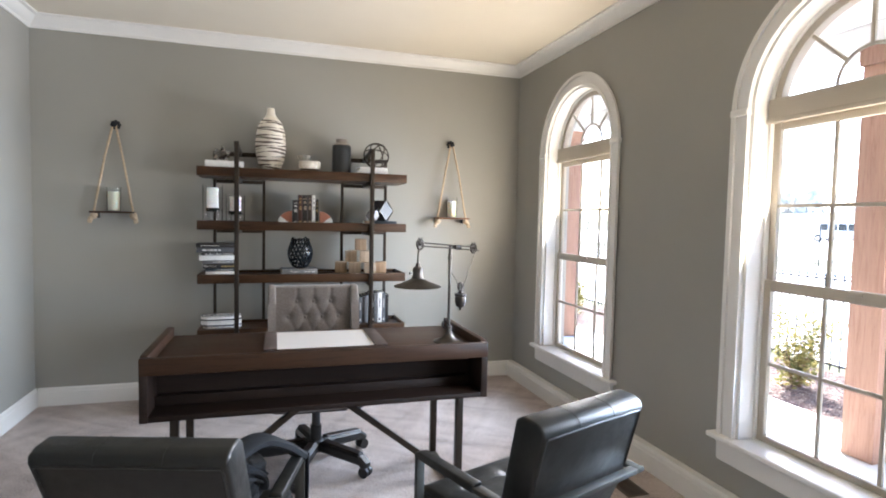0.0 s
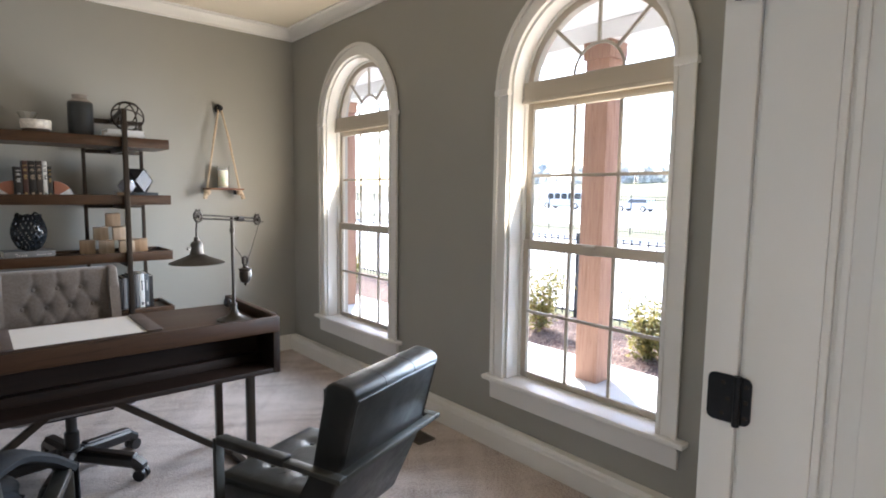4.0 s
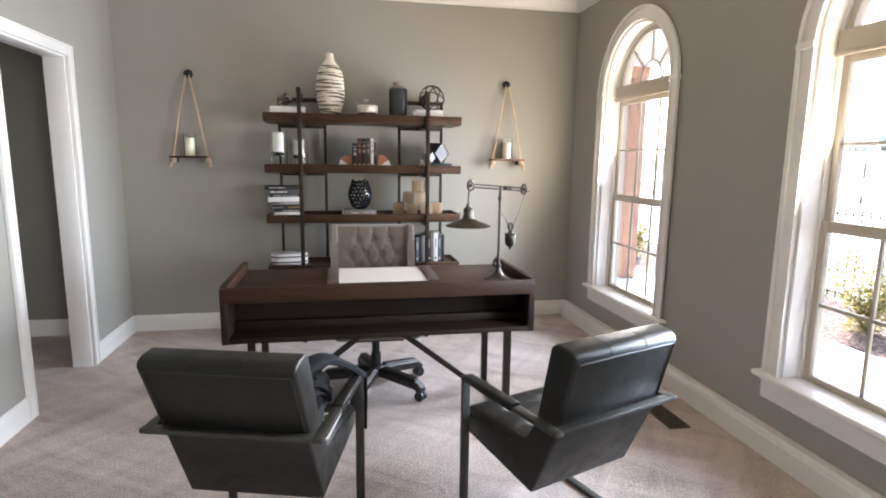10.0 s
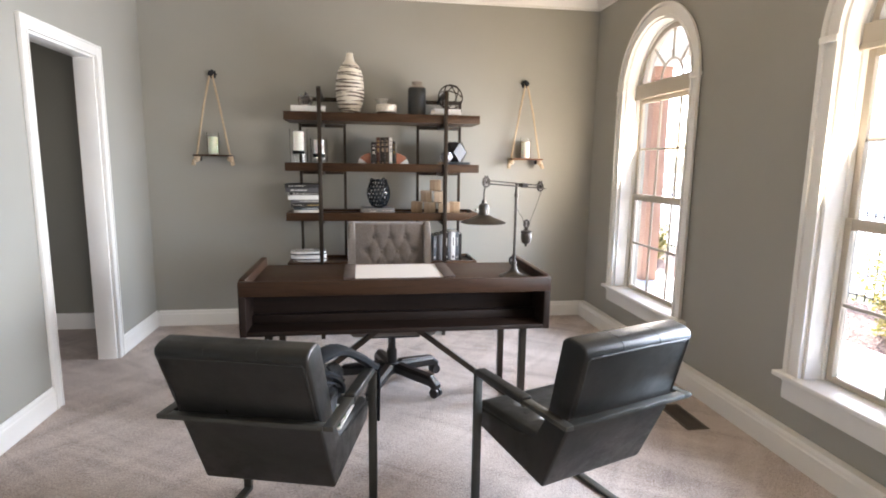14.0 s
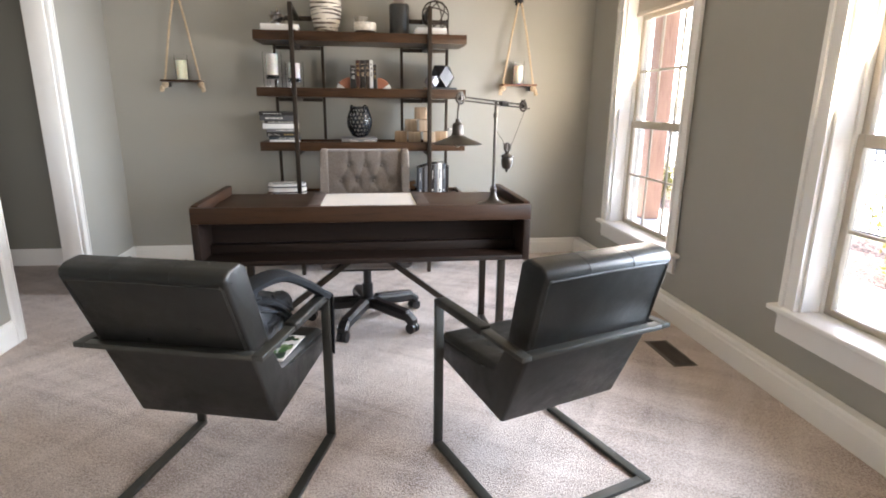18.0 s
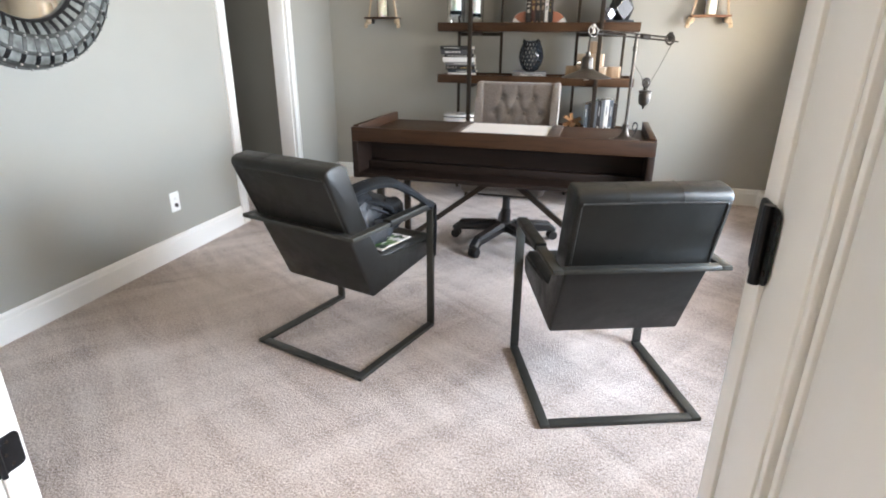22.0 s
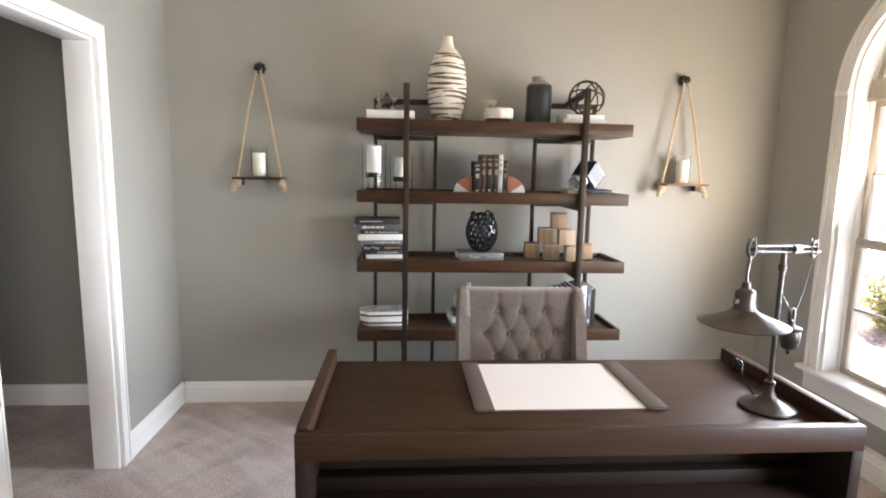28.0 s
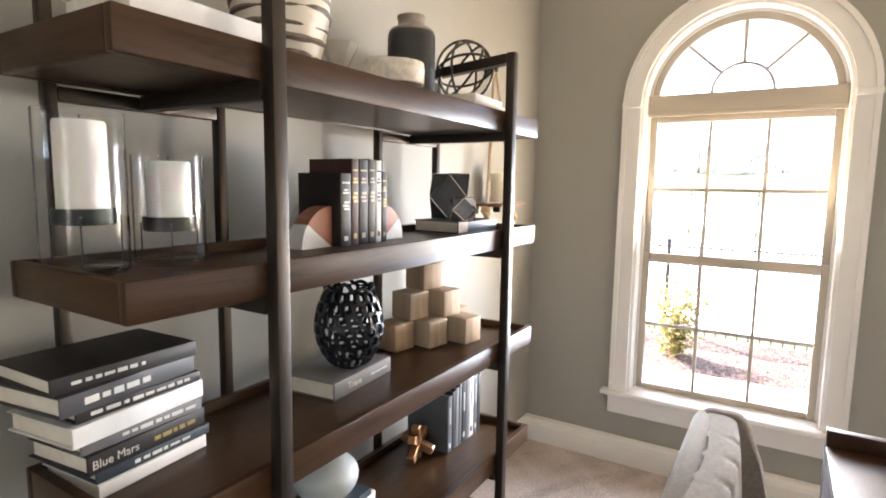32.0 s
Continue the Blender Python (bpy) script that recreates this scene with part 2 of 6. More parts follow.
def carpet_material():
    m = Mat("beige_cut_pile_carpet", 0.95, Sheen_Weight=0.3)

    def plus(a, k, b):
        node = m.n("ShaderNodeMath", **{})
        node.operation = "MULTIPLY_ADD"
        m.t.links.new(a, node.inputs[0])
        node.inputs[1].default_value = k
        m.t.links.new(b, node.inputs[2])
        return node.outputs[0]

    big = m.noise(1.7, 3)

    def strokes(turn, scale, dist):
        """Broad vacuum strokes that run at an angle to the walls."""
        rot = m.n("ShaderNodeVectorRotate", Vector=m.coord, Angle=radians(turn))
        node = m.n("ShaderNodeMapping", Vector=rot.outputs[0])
        node.inputs["Scale"].default_value = (1.0, 5.0, 1.0)
        return m.noise(scale, 2, node.outputs[0], 0.5, dist)

    swirl = strokes(34, 1.1, 1.6)
    lane = strokes(-52, 1.0, 1.2)
    fine = m.noise(150, 2, rough=0.7)
    fleck = m.noise(75, 4, rough=0.8)
    half = m.n("ShaderNodeMath", **{})
    half.operation = "MULTIPLY"
    m.t.links.new(big, half.inputs[0])
    half.inputs[1].default_value = 0.25
    v = plus(fine, 0.9, plus(fleck, 0.9, plus(swirl, 0.50, plus(lane, 0.46, half.outputs[0]))))
    m.link(m.ramp(m.n("ShaderNodeMapRange", Value=v, From_Min=1.20, From_Max=1.80).outputs[0], (0.0, (0.190, 0.138, 0.112)), (0.42, (0.440, 0.355, 0.308)), (1.0, (0.70, 0.605, 0.550))), "Base Color")
    h = m.n("ShaderNodeMath", **{})
    h.operation = "SUBTRACT"
    clump = m.noise(38, 3, rough=0.7)
    m.t.links.new(plus(clump, 1.1, plus(fleck, 1.0, fine)), h.inputs[0])
    m.t.links.new(half.outputs[0], h.inputs[1])
    return m.bump(h.outputs[0], 0.9, 0.006).m


CARPET = carpet_material()


def ground_material():
    m = Mat("dry_lawn", 0.95)
    m.link(m.ramp(m.noise(0.8, 8, rough=0.7), (0.35, (0.085, 0.088, 0.032)), (0.65, (0.150, 0.142, 0.060))), "Base Color")
    return m.bump(m.noise(40, 3), 0.8, 0.03).m


LAWN = ground_material()


def mulch_material():
    """Bark chips and fallen leaves: small cells, each of its own brown."""
    m = Mat("red_brown_mulch", 0.95)
    warped = m.n("ShaderNodeVectorMath", **{})
    m.t.links.new(m.coord, warped.inputs[0])
    m.t.links.new(m.n("ShaderNodeTexNoise", Vector=m.coord, Scale=9.0).outputs["Color"], warped.inputs[1])
    cells = m.n("ShaderNodeTexVoronoi", Vector=warped.outputs[0], Scale=17.0, Randomness=1.0)
    tone = m.n("ShaderNodeSeparateColor", Color=cells.outputs["Color"]).outputs[0]
    m.link(m.ramp(tone, (0.05, (0.035, 0.018, 0.012)), (0.45, (0.125, 0.066, 0.046)), (0.75, (0.20, 0.115, 0.085)), (0.95, (0.40, 0.30, 0.23))), "Base Color")
    return m.bump(cells.outputs["Distance"], 0.9, 0.03).m


MULCH = mulch_material()


def leaf_material(name, a, b):
    m = Mat(name, 0.6)
    m.link(m.ramp(m.n("ShaderNodeNewGeometry", **{}).outputs["Random Per Island"], (0.1, a), (0.9, b)), "Base Color")
    # thin leaves let part of the light through
    glow = m.n("ShaderNodeBsdfTranslucent", Color=m.b.inputs["Base Color"].links[0].from_socket)
    both = m.n("ShaderNodeMixShader", Fac=0.5)
    m.t.links.new(m.b.outputs[0], both.inputs[1])
    m.t.links.new(glow.outputs[0], both.inputs[2])
    m.t.links.new(both.outputs[0], m.t.nodes["Material Output"].inputs["Surface"])
    return m.m


LEAF = leaf_material("shrub_leaves", (0.12, 0.125, 0.035), (0.36, 0.30, 0.10))
# distance haze is painted into these near-white leaves
TREE = leaf_material("hazed_tree_leaves", (0.72, 0.73, 0.71), (0.84, 0.85, 0.83))

# ---- mesh tools ----


def link_mesh(name, bm, material, smooth=None):
    me = bpy.data.meshes.new(name)
    bmesh.ops.recalc_face_normals(bm, faces=bm.faces[:])
    if smooth is not None:
        for f in bm.faces:
            f.smooth = True
        lim = radians(smooth)
        for e in bm.edges:
            if len(e.link_faces) == 2:
                e.smooth = e.calc_face_angle(0) < lim
    bm.to_mesh(me)
    bm.free()
    for mat in material if isinstance(material, (list, tuple)) else (material,):
        me.materials.append(mat)
    return new(name, me)


def thing(name, label, category, m=None, group="", kind=""):
    ob = new(name)
    ob.empty_display_size = 0.1
    if m is not None:
        ob.matrix_world = m
    return tagged(ob, label, category, group, kind)


def part(name, bm, material, parent, label="", smooth=35):
    ob = link_mesh(name, bm, material, smooth)
    ob.parent = parent
    if label:
        tagged(ob, label)
    return ob


def solo(name, bm, material, label, category, m=None, group="", kind="", smooth=35):
    ob = link_mesh(name, bm, material, smooth)
    if m is not None:
        ob.matrix_world = m
    return tagged(ob, label, category, group, kind)


def structure(name, bm, material, label, category, smooth=None):
    return solo(name, bm, material, label, category, kind="structure", smooth=smooth)


def box(x0, x1, y0, y1, z0, z1, bevel=0.0, seg=2, bm=None, m=None):
    bm = bm or bmesh.new()
    made = bmesh.ops.create_cube(bm, size=1)["verts"]
    for v in made:
        v.co = Vector((x0 + (v.co.x + 0.5) * (x1 - x0), y0 + (v.co.y + 0.5) * (y1 - y0), z0 + (v.co.z + 0.5) * (z1 - z0)))
    if bevel:
        edges = list({e for v in made for e in v.link_edges})
        out = bmesh.ops.bevel(bm, geom=edges, offset=bevel, segments=seg, affect="EDGES", profile=0.5)
        made = list({v for f in out["faces"] for v in f.verts} | {v for v in made if v.is_valid})
    if m is not None:
        bmesh.ops.transform(bm, matrix=m, verts=[v for v in made if v.is_valid])
    return bm


def bar(a, b, w, h, up=(0, 0, 1), bevel=0.0015, bm=None):
    """A square bar from a to b, w across and h along up."""
    a, b = Vector(a), Vector(b)
    d = (b - a).normalized()
    side = d.cross(Vector(up))
    if side.length < 1e-4:
        side = d.cross(Vector((0, 1, 0)))
    side.normalize()
    top = side.cross(d)
    m = Matrix((side, d, top)).transposed().to_4x4()
    m.translation = a
    return box(-w / 2, w / 2, 0, (b - a).length, -h / 2, h / 2, bevel, 1, bm, m)


def prism(pts, z0, z1, bevel=0.0, seg=2, bm=None, axes="xyz"):
    """A flat outline, drawn in the first two axes, given depth along the third."""
    bm = bm or bmesh.new()
    idx = ["xyz".index(c) for c in axes]

    def vert(u, v, w):
        co = [0, 0, 0]
        co[idx[0]], co[idx[1]], co[idx[2]] = u, v, w
        return bm.verts.new(co)

    lo, hi = [vert(u, v, z0) for u, v in pts], [vert(u, v, z1) for u, v in pts]
    n = len(pts)
    faces = [bm.faces.new(lo), bm.faces.new(hi)] + [bm.faces.new((lo[i], lo[(i + 1) % n], hi[(i + 1) % n], hi[i])) for i in range(n)]
    if bevel:
        edges = list({e for f in faces for e in f.edges})
        bmesh.ops.bevel(bm, geom=edges, offset=bevel, segments=seg, affect="EDGES", profile=0.5)
    return bm


def lathe(profile, seg=32, bm=None, centre=(0, 0, 0), close=True):
    """Turns (radius, height) pairs round the z axis."""
    bm = bm or bmesh.new()
    cx, cy, cz = centre
    rings = []
    for r, z in profile:
        if r < 1e-5:
            rings.append([bm.verts.new((cx, cy, cz + z))])
        else:
            rings.append([bm.verts.new((cx + r * math.cos(2 * math.pi * i / seg), cy + r * math.sin(2 * math.pi * i / seg), cz + z)) for i in range(seg)])
    for a, b in zip(rings, rings[1:]):
        for i in range(seg):
            j = (i + 1) % seg
            if len(a) == 1 and len(b) == 1:
                continue
            if len(a) == 1:
                bm.faces.new((a[0], b[i], b[j]))
            elif len(b) == 1:
                bm.faces.new((a[i], a[j], b[0]))
            else:
                bm.faces.new((a[i], a[j], b[j], b[i]))
    if close:
        for ring in (rings[0], rings[-1]):
            if len(ring) > 1:
                bm.faces.new(ring)
    return bm


def tube(points, r, seg=10, bm=None, closed=False, twist=None):
    """A round tube through points; r is one radius or one for each point."""
    bm = bm or bmesh.new()
    pts = [Vector(p) for p in points]
    n = len(pts)
    rad = r if isinstance(r, (list, tuple)) else [r] * n
    rings, ref = [], None
    for i, p in enumerate(pts):
        if closed:
            d = pts[(i + 1) % n] - pts[i - 1]
        else:
            d = pts[min(i + 1, n - 1)] - pts[max(i - 1, 0)]
        d.normalize()
        if ref is None:
            ref = d.orthogonal().normalized()
        ref = (ref - d * ref.dot(d)).normalized()
        other = d.cross(ref)
        rings.append([bm.verts.new(p + rad[i] * (ref * math.cos(2 * math.pi * k / seg) + other * math.sin(2 * math.pi * k / seg))) for k in range(seg)])
    for i in range(n if closed else n - 1):
        a, b = rings[i], rings[(i + 1) % n]
        for k in range(seg):
            bm.faces.new((a[k], a[(k + 1) % seg], b[(k + 1) % seg], b[k]))
    if not closed:
        bm.faces.new(rings[0])
        bm.faces.new(rings[-1])
    return bm


def ball(r, centre, bm=None, sub=2, squash=(1, 1, 1)):
    bm = bm or bmesh.new()
    made = bmesh.ops.create_icosphere(bm, subdivisions=sub, radius=r)["verts"]
    for v in made:
        v.co = Vector(centre) + Vector((v.co.x * squash[0], v.co.y * squash[1], v.co.z * squash[2]))
    return bm


def arc(cx, cz, r, a0, a1, n):
    return [(cx + r * math.cos(radians(a0 + (a1 - a0) * i / n)), cz + r * math.sin(radians(a0 + (a1 - a0) * i / n))) for i in range(n + 1)]


# ---- setting ----
X0, X1, YB, YF, H = -1.56, 2.215, 4.81, 0.655, 2.80
FT = 0.115
DOORY0, DOORY1, DOORH = 3.268, 4.032, 2.052
ENT0, ENT1, ENTH = -0.330, 1.05, 2.05

PLAN = [(-4.2, 1.2), (-2.6, 1.2), (-2.6, -4.52), (2.415, -4.52), (2.415, 4.93), (-1.68, 4.93), (-1.68, 5.04), (-4.2, 5.04)]
structure("floor", prism(PLAN, -0.12, 0.0), CARPET, "beige cut-pile carpet with vacuum streaks", "carpet")
structure("ceiling", prism(PLAN, H, H + 0.12), CEIL, "flat white ceiling, tinted to carry warm light", "ceiling")
structure("wall_back", box(X0 - 0.12, X1 + 0.20, YB, YB + 0.12, 0, H), WALL, "greige painted wall behind the shelving unit", "wall")

bm = bmesh.new()
box(X0 - 0.12, X0, YF, DOORY0, 0, H, bm=bm)
box(X0 - 0.12, X0, DOORY1, YB, 0, H, bm=bm)
box(X0 - 0.12, X0, DOORY0, DOORY1, DOORH, H, bm=bm)
structure("wall_left", bm, WALL, "greige painted wall with a cased opening", "wall")

bm = bmesh.new()
# left stretch is unseen, run out to -2.6 to keep sky light out
box(-2.6, ENT0 - 0.021, YF - FT, YF, 0, H, bm=bm)
box(ENT1 + 0.021, X1 + 0.20, YF - FT, YF, 0, H, bm=bm)
box(ENT0 - 0.021, ENT1 + 0.021, YF - FT, YF, ENTH, H, bm=bm)
structure("wall_front", bm, WALL, "greige wall around the double-door entry", "wall")

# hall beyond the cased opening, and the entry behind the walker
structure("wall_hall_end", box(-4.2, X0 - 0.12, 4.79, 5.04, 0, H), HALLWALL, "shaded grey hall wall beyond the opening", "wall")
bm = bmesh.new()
# the gap at y 2.4 to 2.8 is made up to hold the fill lamp
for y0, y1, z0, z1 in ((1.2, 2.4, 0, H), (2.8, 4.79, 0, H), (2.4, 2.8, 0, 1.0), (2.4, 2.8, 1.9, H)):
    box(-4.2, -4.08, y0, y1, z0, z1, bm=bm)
structure("wall_hall_side", bm, HALLWALL, "shaded grey hall side wall with an unseen opening added for the fill lamp", "wall")
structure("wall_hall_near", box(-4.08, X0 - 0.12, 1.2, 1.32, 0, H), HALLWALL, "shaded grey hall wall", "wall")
structure("baseboard_hall", box(-4.08, X0 - 0.12, 4.774, 4.79, 0, 0.135, 0.004), TRIM, "white painted baseboard", "baseboard")
bm = bmesh.new()
box(-2.6, -2.48, -4.4, YF - FT, 0, H, bm=bm)
# unseen strip added to shut sky light out of the gap
box(-2.6, -2.48, YF, 1.2, 0, H, bm=bm)
box(-2.6, 2.36, -4.52, -4.4, 0, H, bm=bm)
box(2.24, 2.36, -4.4, -3.8, 0, H, bm=bm)
box(2.24, 2.36, -2.0, YF - FT, 0, H, bm=bm)
box(2.24, 2.36, -3.8, -2.0, 2.5, H, bm=bm)
structure("wall_entry", bm, WALL, "unseen greige walls closing the entry hall", "wall")


def window_wall():
    """The outer wall with two round-headed openings."""
    bm = bmesh.new()
    loops = []
    outer = [(YF - FT, 0), (YB + 0.12, 0), (YB + 0.12, H), (YF - FT, H)]
    holes = []
    for cy in WINDOWS:
        holes.append([(cy - WHALF, STOOL)] + [(cy + WHALF, STOOL)] + arc(cy, SPRING, WHALF, 0, 180, 28))
    for ring in [outer] + holes:
        loops.append(ring)
    for x in (X1, X1 + 0.20):
        edges = []
        for ring in loops:
            vs = [bm.verts.new((x, y, z)) for y, z in ring]
            edges += [bm.edges.new((vs[i], vs[(i + 1) % len(vs)])) for i in range(len(vs))]
        bmesh.ops.triangle_fill(bm, edges=edges, use_beauty=True)
    for ring in loops:
        n = len(ring)
        a = [bm.verts.new((X1, y, z)) for y, z in ring]
        b = [bm.verts.new((X1 + 0.20, y, z)) for y, z in ring]
        for i in range(n):
            bm.faces.new((a[i], a[(i + 1) % n], b[(i + 1) % n], b[i]))
    bmesh.ops.remove_doubles(bm, verts=bm.verts[:], dist=1e-5)
    return bm


WINDOWS, WHALF, STOOL, SPRING = (3.775, 1.785), 0.458, 0.383, 1.957
structure("wall_right", window_wall(), WALL, "greige wall with two arched windows", "wall")


def arch_band(cy, r_in, r_out, x0, x1, z0, n=28):
    """A U-shaped band: two legs down to z0 and a half ring over them."""
    path = [(cy + r_in, z0)] + arc(cy, SPRING, r_in, 0, 180, n) + [(cy - r_in, z0)]
    outer = [(cy + r_out, z0)] + arc(cy, SPRING, r_out, 0, 180, n) + [(cy - r_out, z0)]
    bm = bmesh.new()
    rows = [[bm.verts.new((x, y, z)) for y, z in ring] for ring, x in ((path, x0), (path, x1), (outer, x1), (outer, x0))]
    for i in range(len(path) - 1):
        for k in range(4):
            a, b = rows[k], rows[(k + 1) % 4]
            bm.faces.new((a[i], a[i + 1], b[i + 1], b[i]))
    for i in (0, -1):
        bm.faces.new([r[i] for r in rows])
    return bm


def build_window(index, cy):
    win = tagged(new("window_%d" % index), "white arched window with a fanlight over two sashes", "window", "arched windows", "structure")
    cw, p = WHALF, X1
    # casing in two steps, plinth blocks at the spring line
    part("casing", arch_band(cy, cw - 0.006, cw + 0.070, p - 0.018, p - 0.001, STOOL + 0.02), TRIM, win)
    part("casing_back_band", arch_band(cy, cw + 0.060, cw + 0.084, p - 0.030, p - 0.0185, STOOL + 0.02), TRIM, win)
    part("casing_bead", arch_band(cy, cw - 0.008, cw + 0.008, p - 0.026, p - 0.0185, STOOL + 0.02), TRIM, win)
    for s in (-1, 1):
        a, b = sorted((cy + s * (cw - 0.010), cy + s * (cw + 0.088)))
        part("spring_block", box(p - 0.034, p - 0.001, a, b, SPRING - 0.018, SPRING + 0.012, 0.004), TRIM, win)
    part("jamb_liner", arch_band(cy, cw - 0.022, cw - 0.001, p - 0.001, p + 0.15, STOOL + 0.021), TRIM, win)
    part("jamb_step", arch_band(cy, cw - 0.0345, cw - 0.0225, p + 0.085, p + 0.15, STOOL + 0.021), TRIM, win)
    part("window_sill", box(p - 0.055, p + 0.15, cy - cw - 0.125, cy + cw + 0.125, STOOL - 0.005, STOOL + 0.02, 0.006, 3), TRIM, win)
    bm = prism([(p - 0.001, STOOL - 0.115), (p - 0.016, STOOL - 0.112), (p - 0.02, STOOL - 0.09), (p - 0.02, STOOL - 0.03), (p - 0.034, STOOL - 0.006), (p - 0.001, STOOL - 0.006)], cy - cw - 0.088, cy + cw + 0.088, axes="xzy")
    part("apron", bm, TRIM, win)
    fx0, fx1, g = p + 0.098, p + 0.142, cw - 0.026
    sw = 0.042
    low = STOOL + 0.021
    part("fanlight_frame", arch_band(cy, g - sw, g, fx0, fx1, SPRING + 0.05), VINYL, win)
    part("transom_bar", box(fx0 - 0.022, fx1, cy - g, cy + g, SPRING - 0.055, SPRING + 0.052, 0.005), VINYL, win)
    part("transom_cap", box(fx0 - 0.032, fx0 - 0.0225, cy - g, cy + g, SPRING - 0.060, SPRING - 0.038, 0.003), VINYL, win)
    gi = g - sw
    meet = 1.147
    for nm, z0, z1, dx in (("upper_sash", meet - 0.012, SPRING - 0.056, 0.012), ("lower_sash", low, meet + 0.026, 0.0)):
        a, b = fx0 + dx, fx0 + dx + 0.026
        sash = part(nm, box(a, b, cy - g + 0.002, cy - gi, z0, z1, 0.003), VINYL, win)
        part("stile", box(a, b, cy + gi, cy + g - 0.002, z0, z1, 0.003), VINYL, sash)
        rail_lo, rail_hi = (0.030, 0.052) if nm == "lower_sash" else (0.036, 0.034)
        part("rail", box(a, b, cy - gi + 0.001, cy + gi - 0.001, z0, z0 + rail_lo, 0.003), VINYL, sash)
        part("rail", box(a, b, cy - gi + 0.001, cy + gi - 0.001, z1 - rail_hi, z1, 0.003), VINYL, sash)
        zm = (z0 + rail_lo + z1 - rail_hi) / 2
        for k in (-1, 1):
            part("muntin", box(a + 0.006, b - 0.006, cy + k * gi / 3 - 0.008, cy + k * gi / 3 + 0.008, z0 + rail_lo, z1 - rail_hi, 0.002), VINYL, sash)
        part("muntin", box(a + 0.007, b - 0.007, cy - gi, cy + gi, zm - 0.008, zm + 0.008, 0.002), VINYL, sash)
        cols = [-gi, -gi / 3, gi / 3, gi]
        for ca, cb in zip(cols, cols[1:]):
            for za, zb in ((z0 + rail_lo, zm), (zm, z1 - rail_hi)):
                pane = part("pane", box(a + 0.012, a + 0.015, cy + ca, cy + cb, za, zb), PANE, sash, smooth=None)
                pane.visible_shadow = False
    part("sash_lock", box(fx0 - 0.012, fx0 - 0.001, cy - 0.035, cy + 0.035, meet + 0.004, meet + 0.022, 0.004), VINYL, win)
    zf = SPRING + 0.052
    bm = bmesh.new()
    pts = [(cy + 0.138 * math.cos(radians(a)), zf + 0.138 * math.sin(radians(a))) for a in range(0, 181, 12)]
    tube([(fx0 + 0.016, y, z) for y, z in pts], 0.008, 6, bm)
    part("fan_hub", bm, VINYL, win)
    for a in (45, 90, 135):
        ca, sa = math.cos(radians(a)), math.sin(radians(a))
        r1 = gi - (0.05 if a == 90 else 0.035)
        part("fan_spoke", bar((fx0 + 0.016, cy + 0.138 * ca, zf + 0.138 * sa), (fx0 + 0.016, cy + (r1 + 0.02) * ca, zf + (r1 - 0.0) * sa), 0.016, 0.014, (1, 0, 0)), VINYL, win)
    bm = bmesh.new()
    ring = [(cy + gi, SPRING + 0.05)] + arc(cy, SPRING, gi, 7, 173, 24) + [(cy - gi, SPRING + 0.05)]
    prism([(y, z) for y, z in ring], fx0 + 0.02, fx0 + 0.023, axes="yzx", bm=bm)
    pane = part("pane", bm, PANE, win, smooth=None)
    pane.visible_shadow = False
    return win


for i, cy in enumerate(WINDOWS):
    build_window(i + 1, cy)


# baseboards, crown moulding
BB = 0.135
BASEP = [(-0.02, 0), (0.016, 0), (0.016, BB - 0.035), (0.012, BB - 0.028), (0.011, BB - 0.012), (0.005, BB), (-0.02, BB)]


def run_base(name, a, b, inward, back=0.02):
    """A baseboard from a to b along a wall whose room side is inward."""
    a, b = Vector((*a, 0)), Vector((*b, 0))
    d = (b - a).normalized()
    n = Vector((*inward, 0))
    bm = bmesh.new()
    ends = []
    for p in (a, b):
        ends.append([bm.verts.new(p + n * u + Vector((0, 0, z))) for u, z in [(max(u, -back) if u > 0 else -back, z) for u, z in BASEP]])
    k = len(BASEP)
    for i in range(k):
        bm.faces.new((ends[0][i], ends[0][(i + 1) % k], ends[1][(i + 1) % k], ends[1][i]))
    bm.faces.new(ends[0])
    bm.faces.new(ends[1])
    return structure(name, bm, TRIM, "white painted baseboard", "baseboard")


run_base("baseboard_back", (X0 + 0.017, YB), (X1 - 0.017, YB), (0, -1))
run_base("baseboard_right", (X1 - 0.042, YF), (X1 - 0.042, YB), (-1, 0), 0.044)
run_base("baseboard_left_near", (X0, YF), (X0, DOORY0 - 0.064), (1, 0))
run_base("baseboard_left_far", (X0, DOORY1 + 0.064), (X0, YB), (1, 0))

CROWN = [(0, 0), (0.010, 0.0), (0.013, 0.018), (0.030, 0.030), (0.055, 0.062), (0.062, 0.072), (0.085, 0.078), (0.085, 0.09), (0, 0.09)]


def crown():
    bm = bmesh.new()
    corners = [((X0, YF), (1, 1)), ((X1, YF), (-1, 1)), ((X1, YB), (-1, -1)), ((X0, YB), (1, -1))]
    rings = [[bm.verts.new((x + sx * u, y + sy * u, H - 0.09 + z)) for u, z in CROWN] for (x, y), (sx, sy) in corners]
    k = len(CROWN)
    for j in range(4):
        a, b = rings[j], rings[(j + 1) % 4]
        for i in range(k):
            bm.faces.new((a[i], a[(i + 1) % k], b[(i + 1) % k], b[i]))
    return bm


structure("crown_trim", crown(), TRIM, "white crown moulding under the ceiling", "crown moulding", smooth=40)


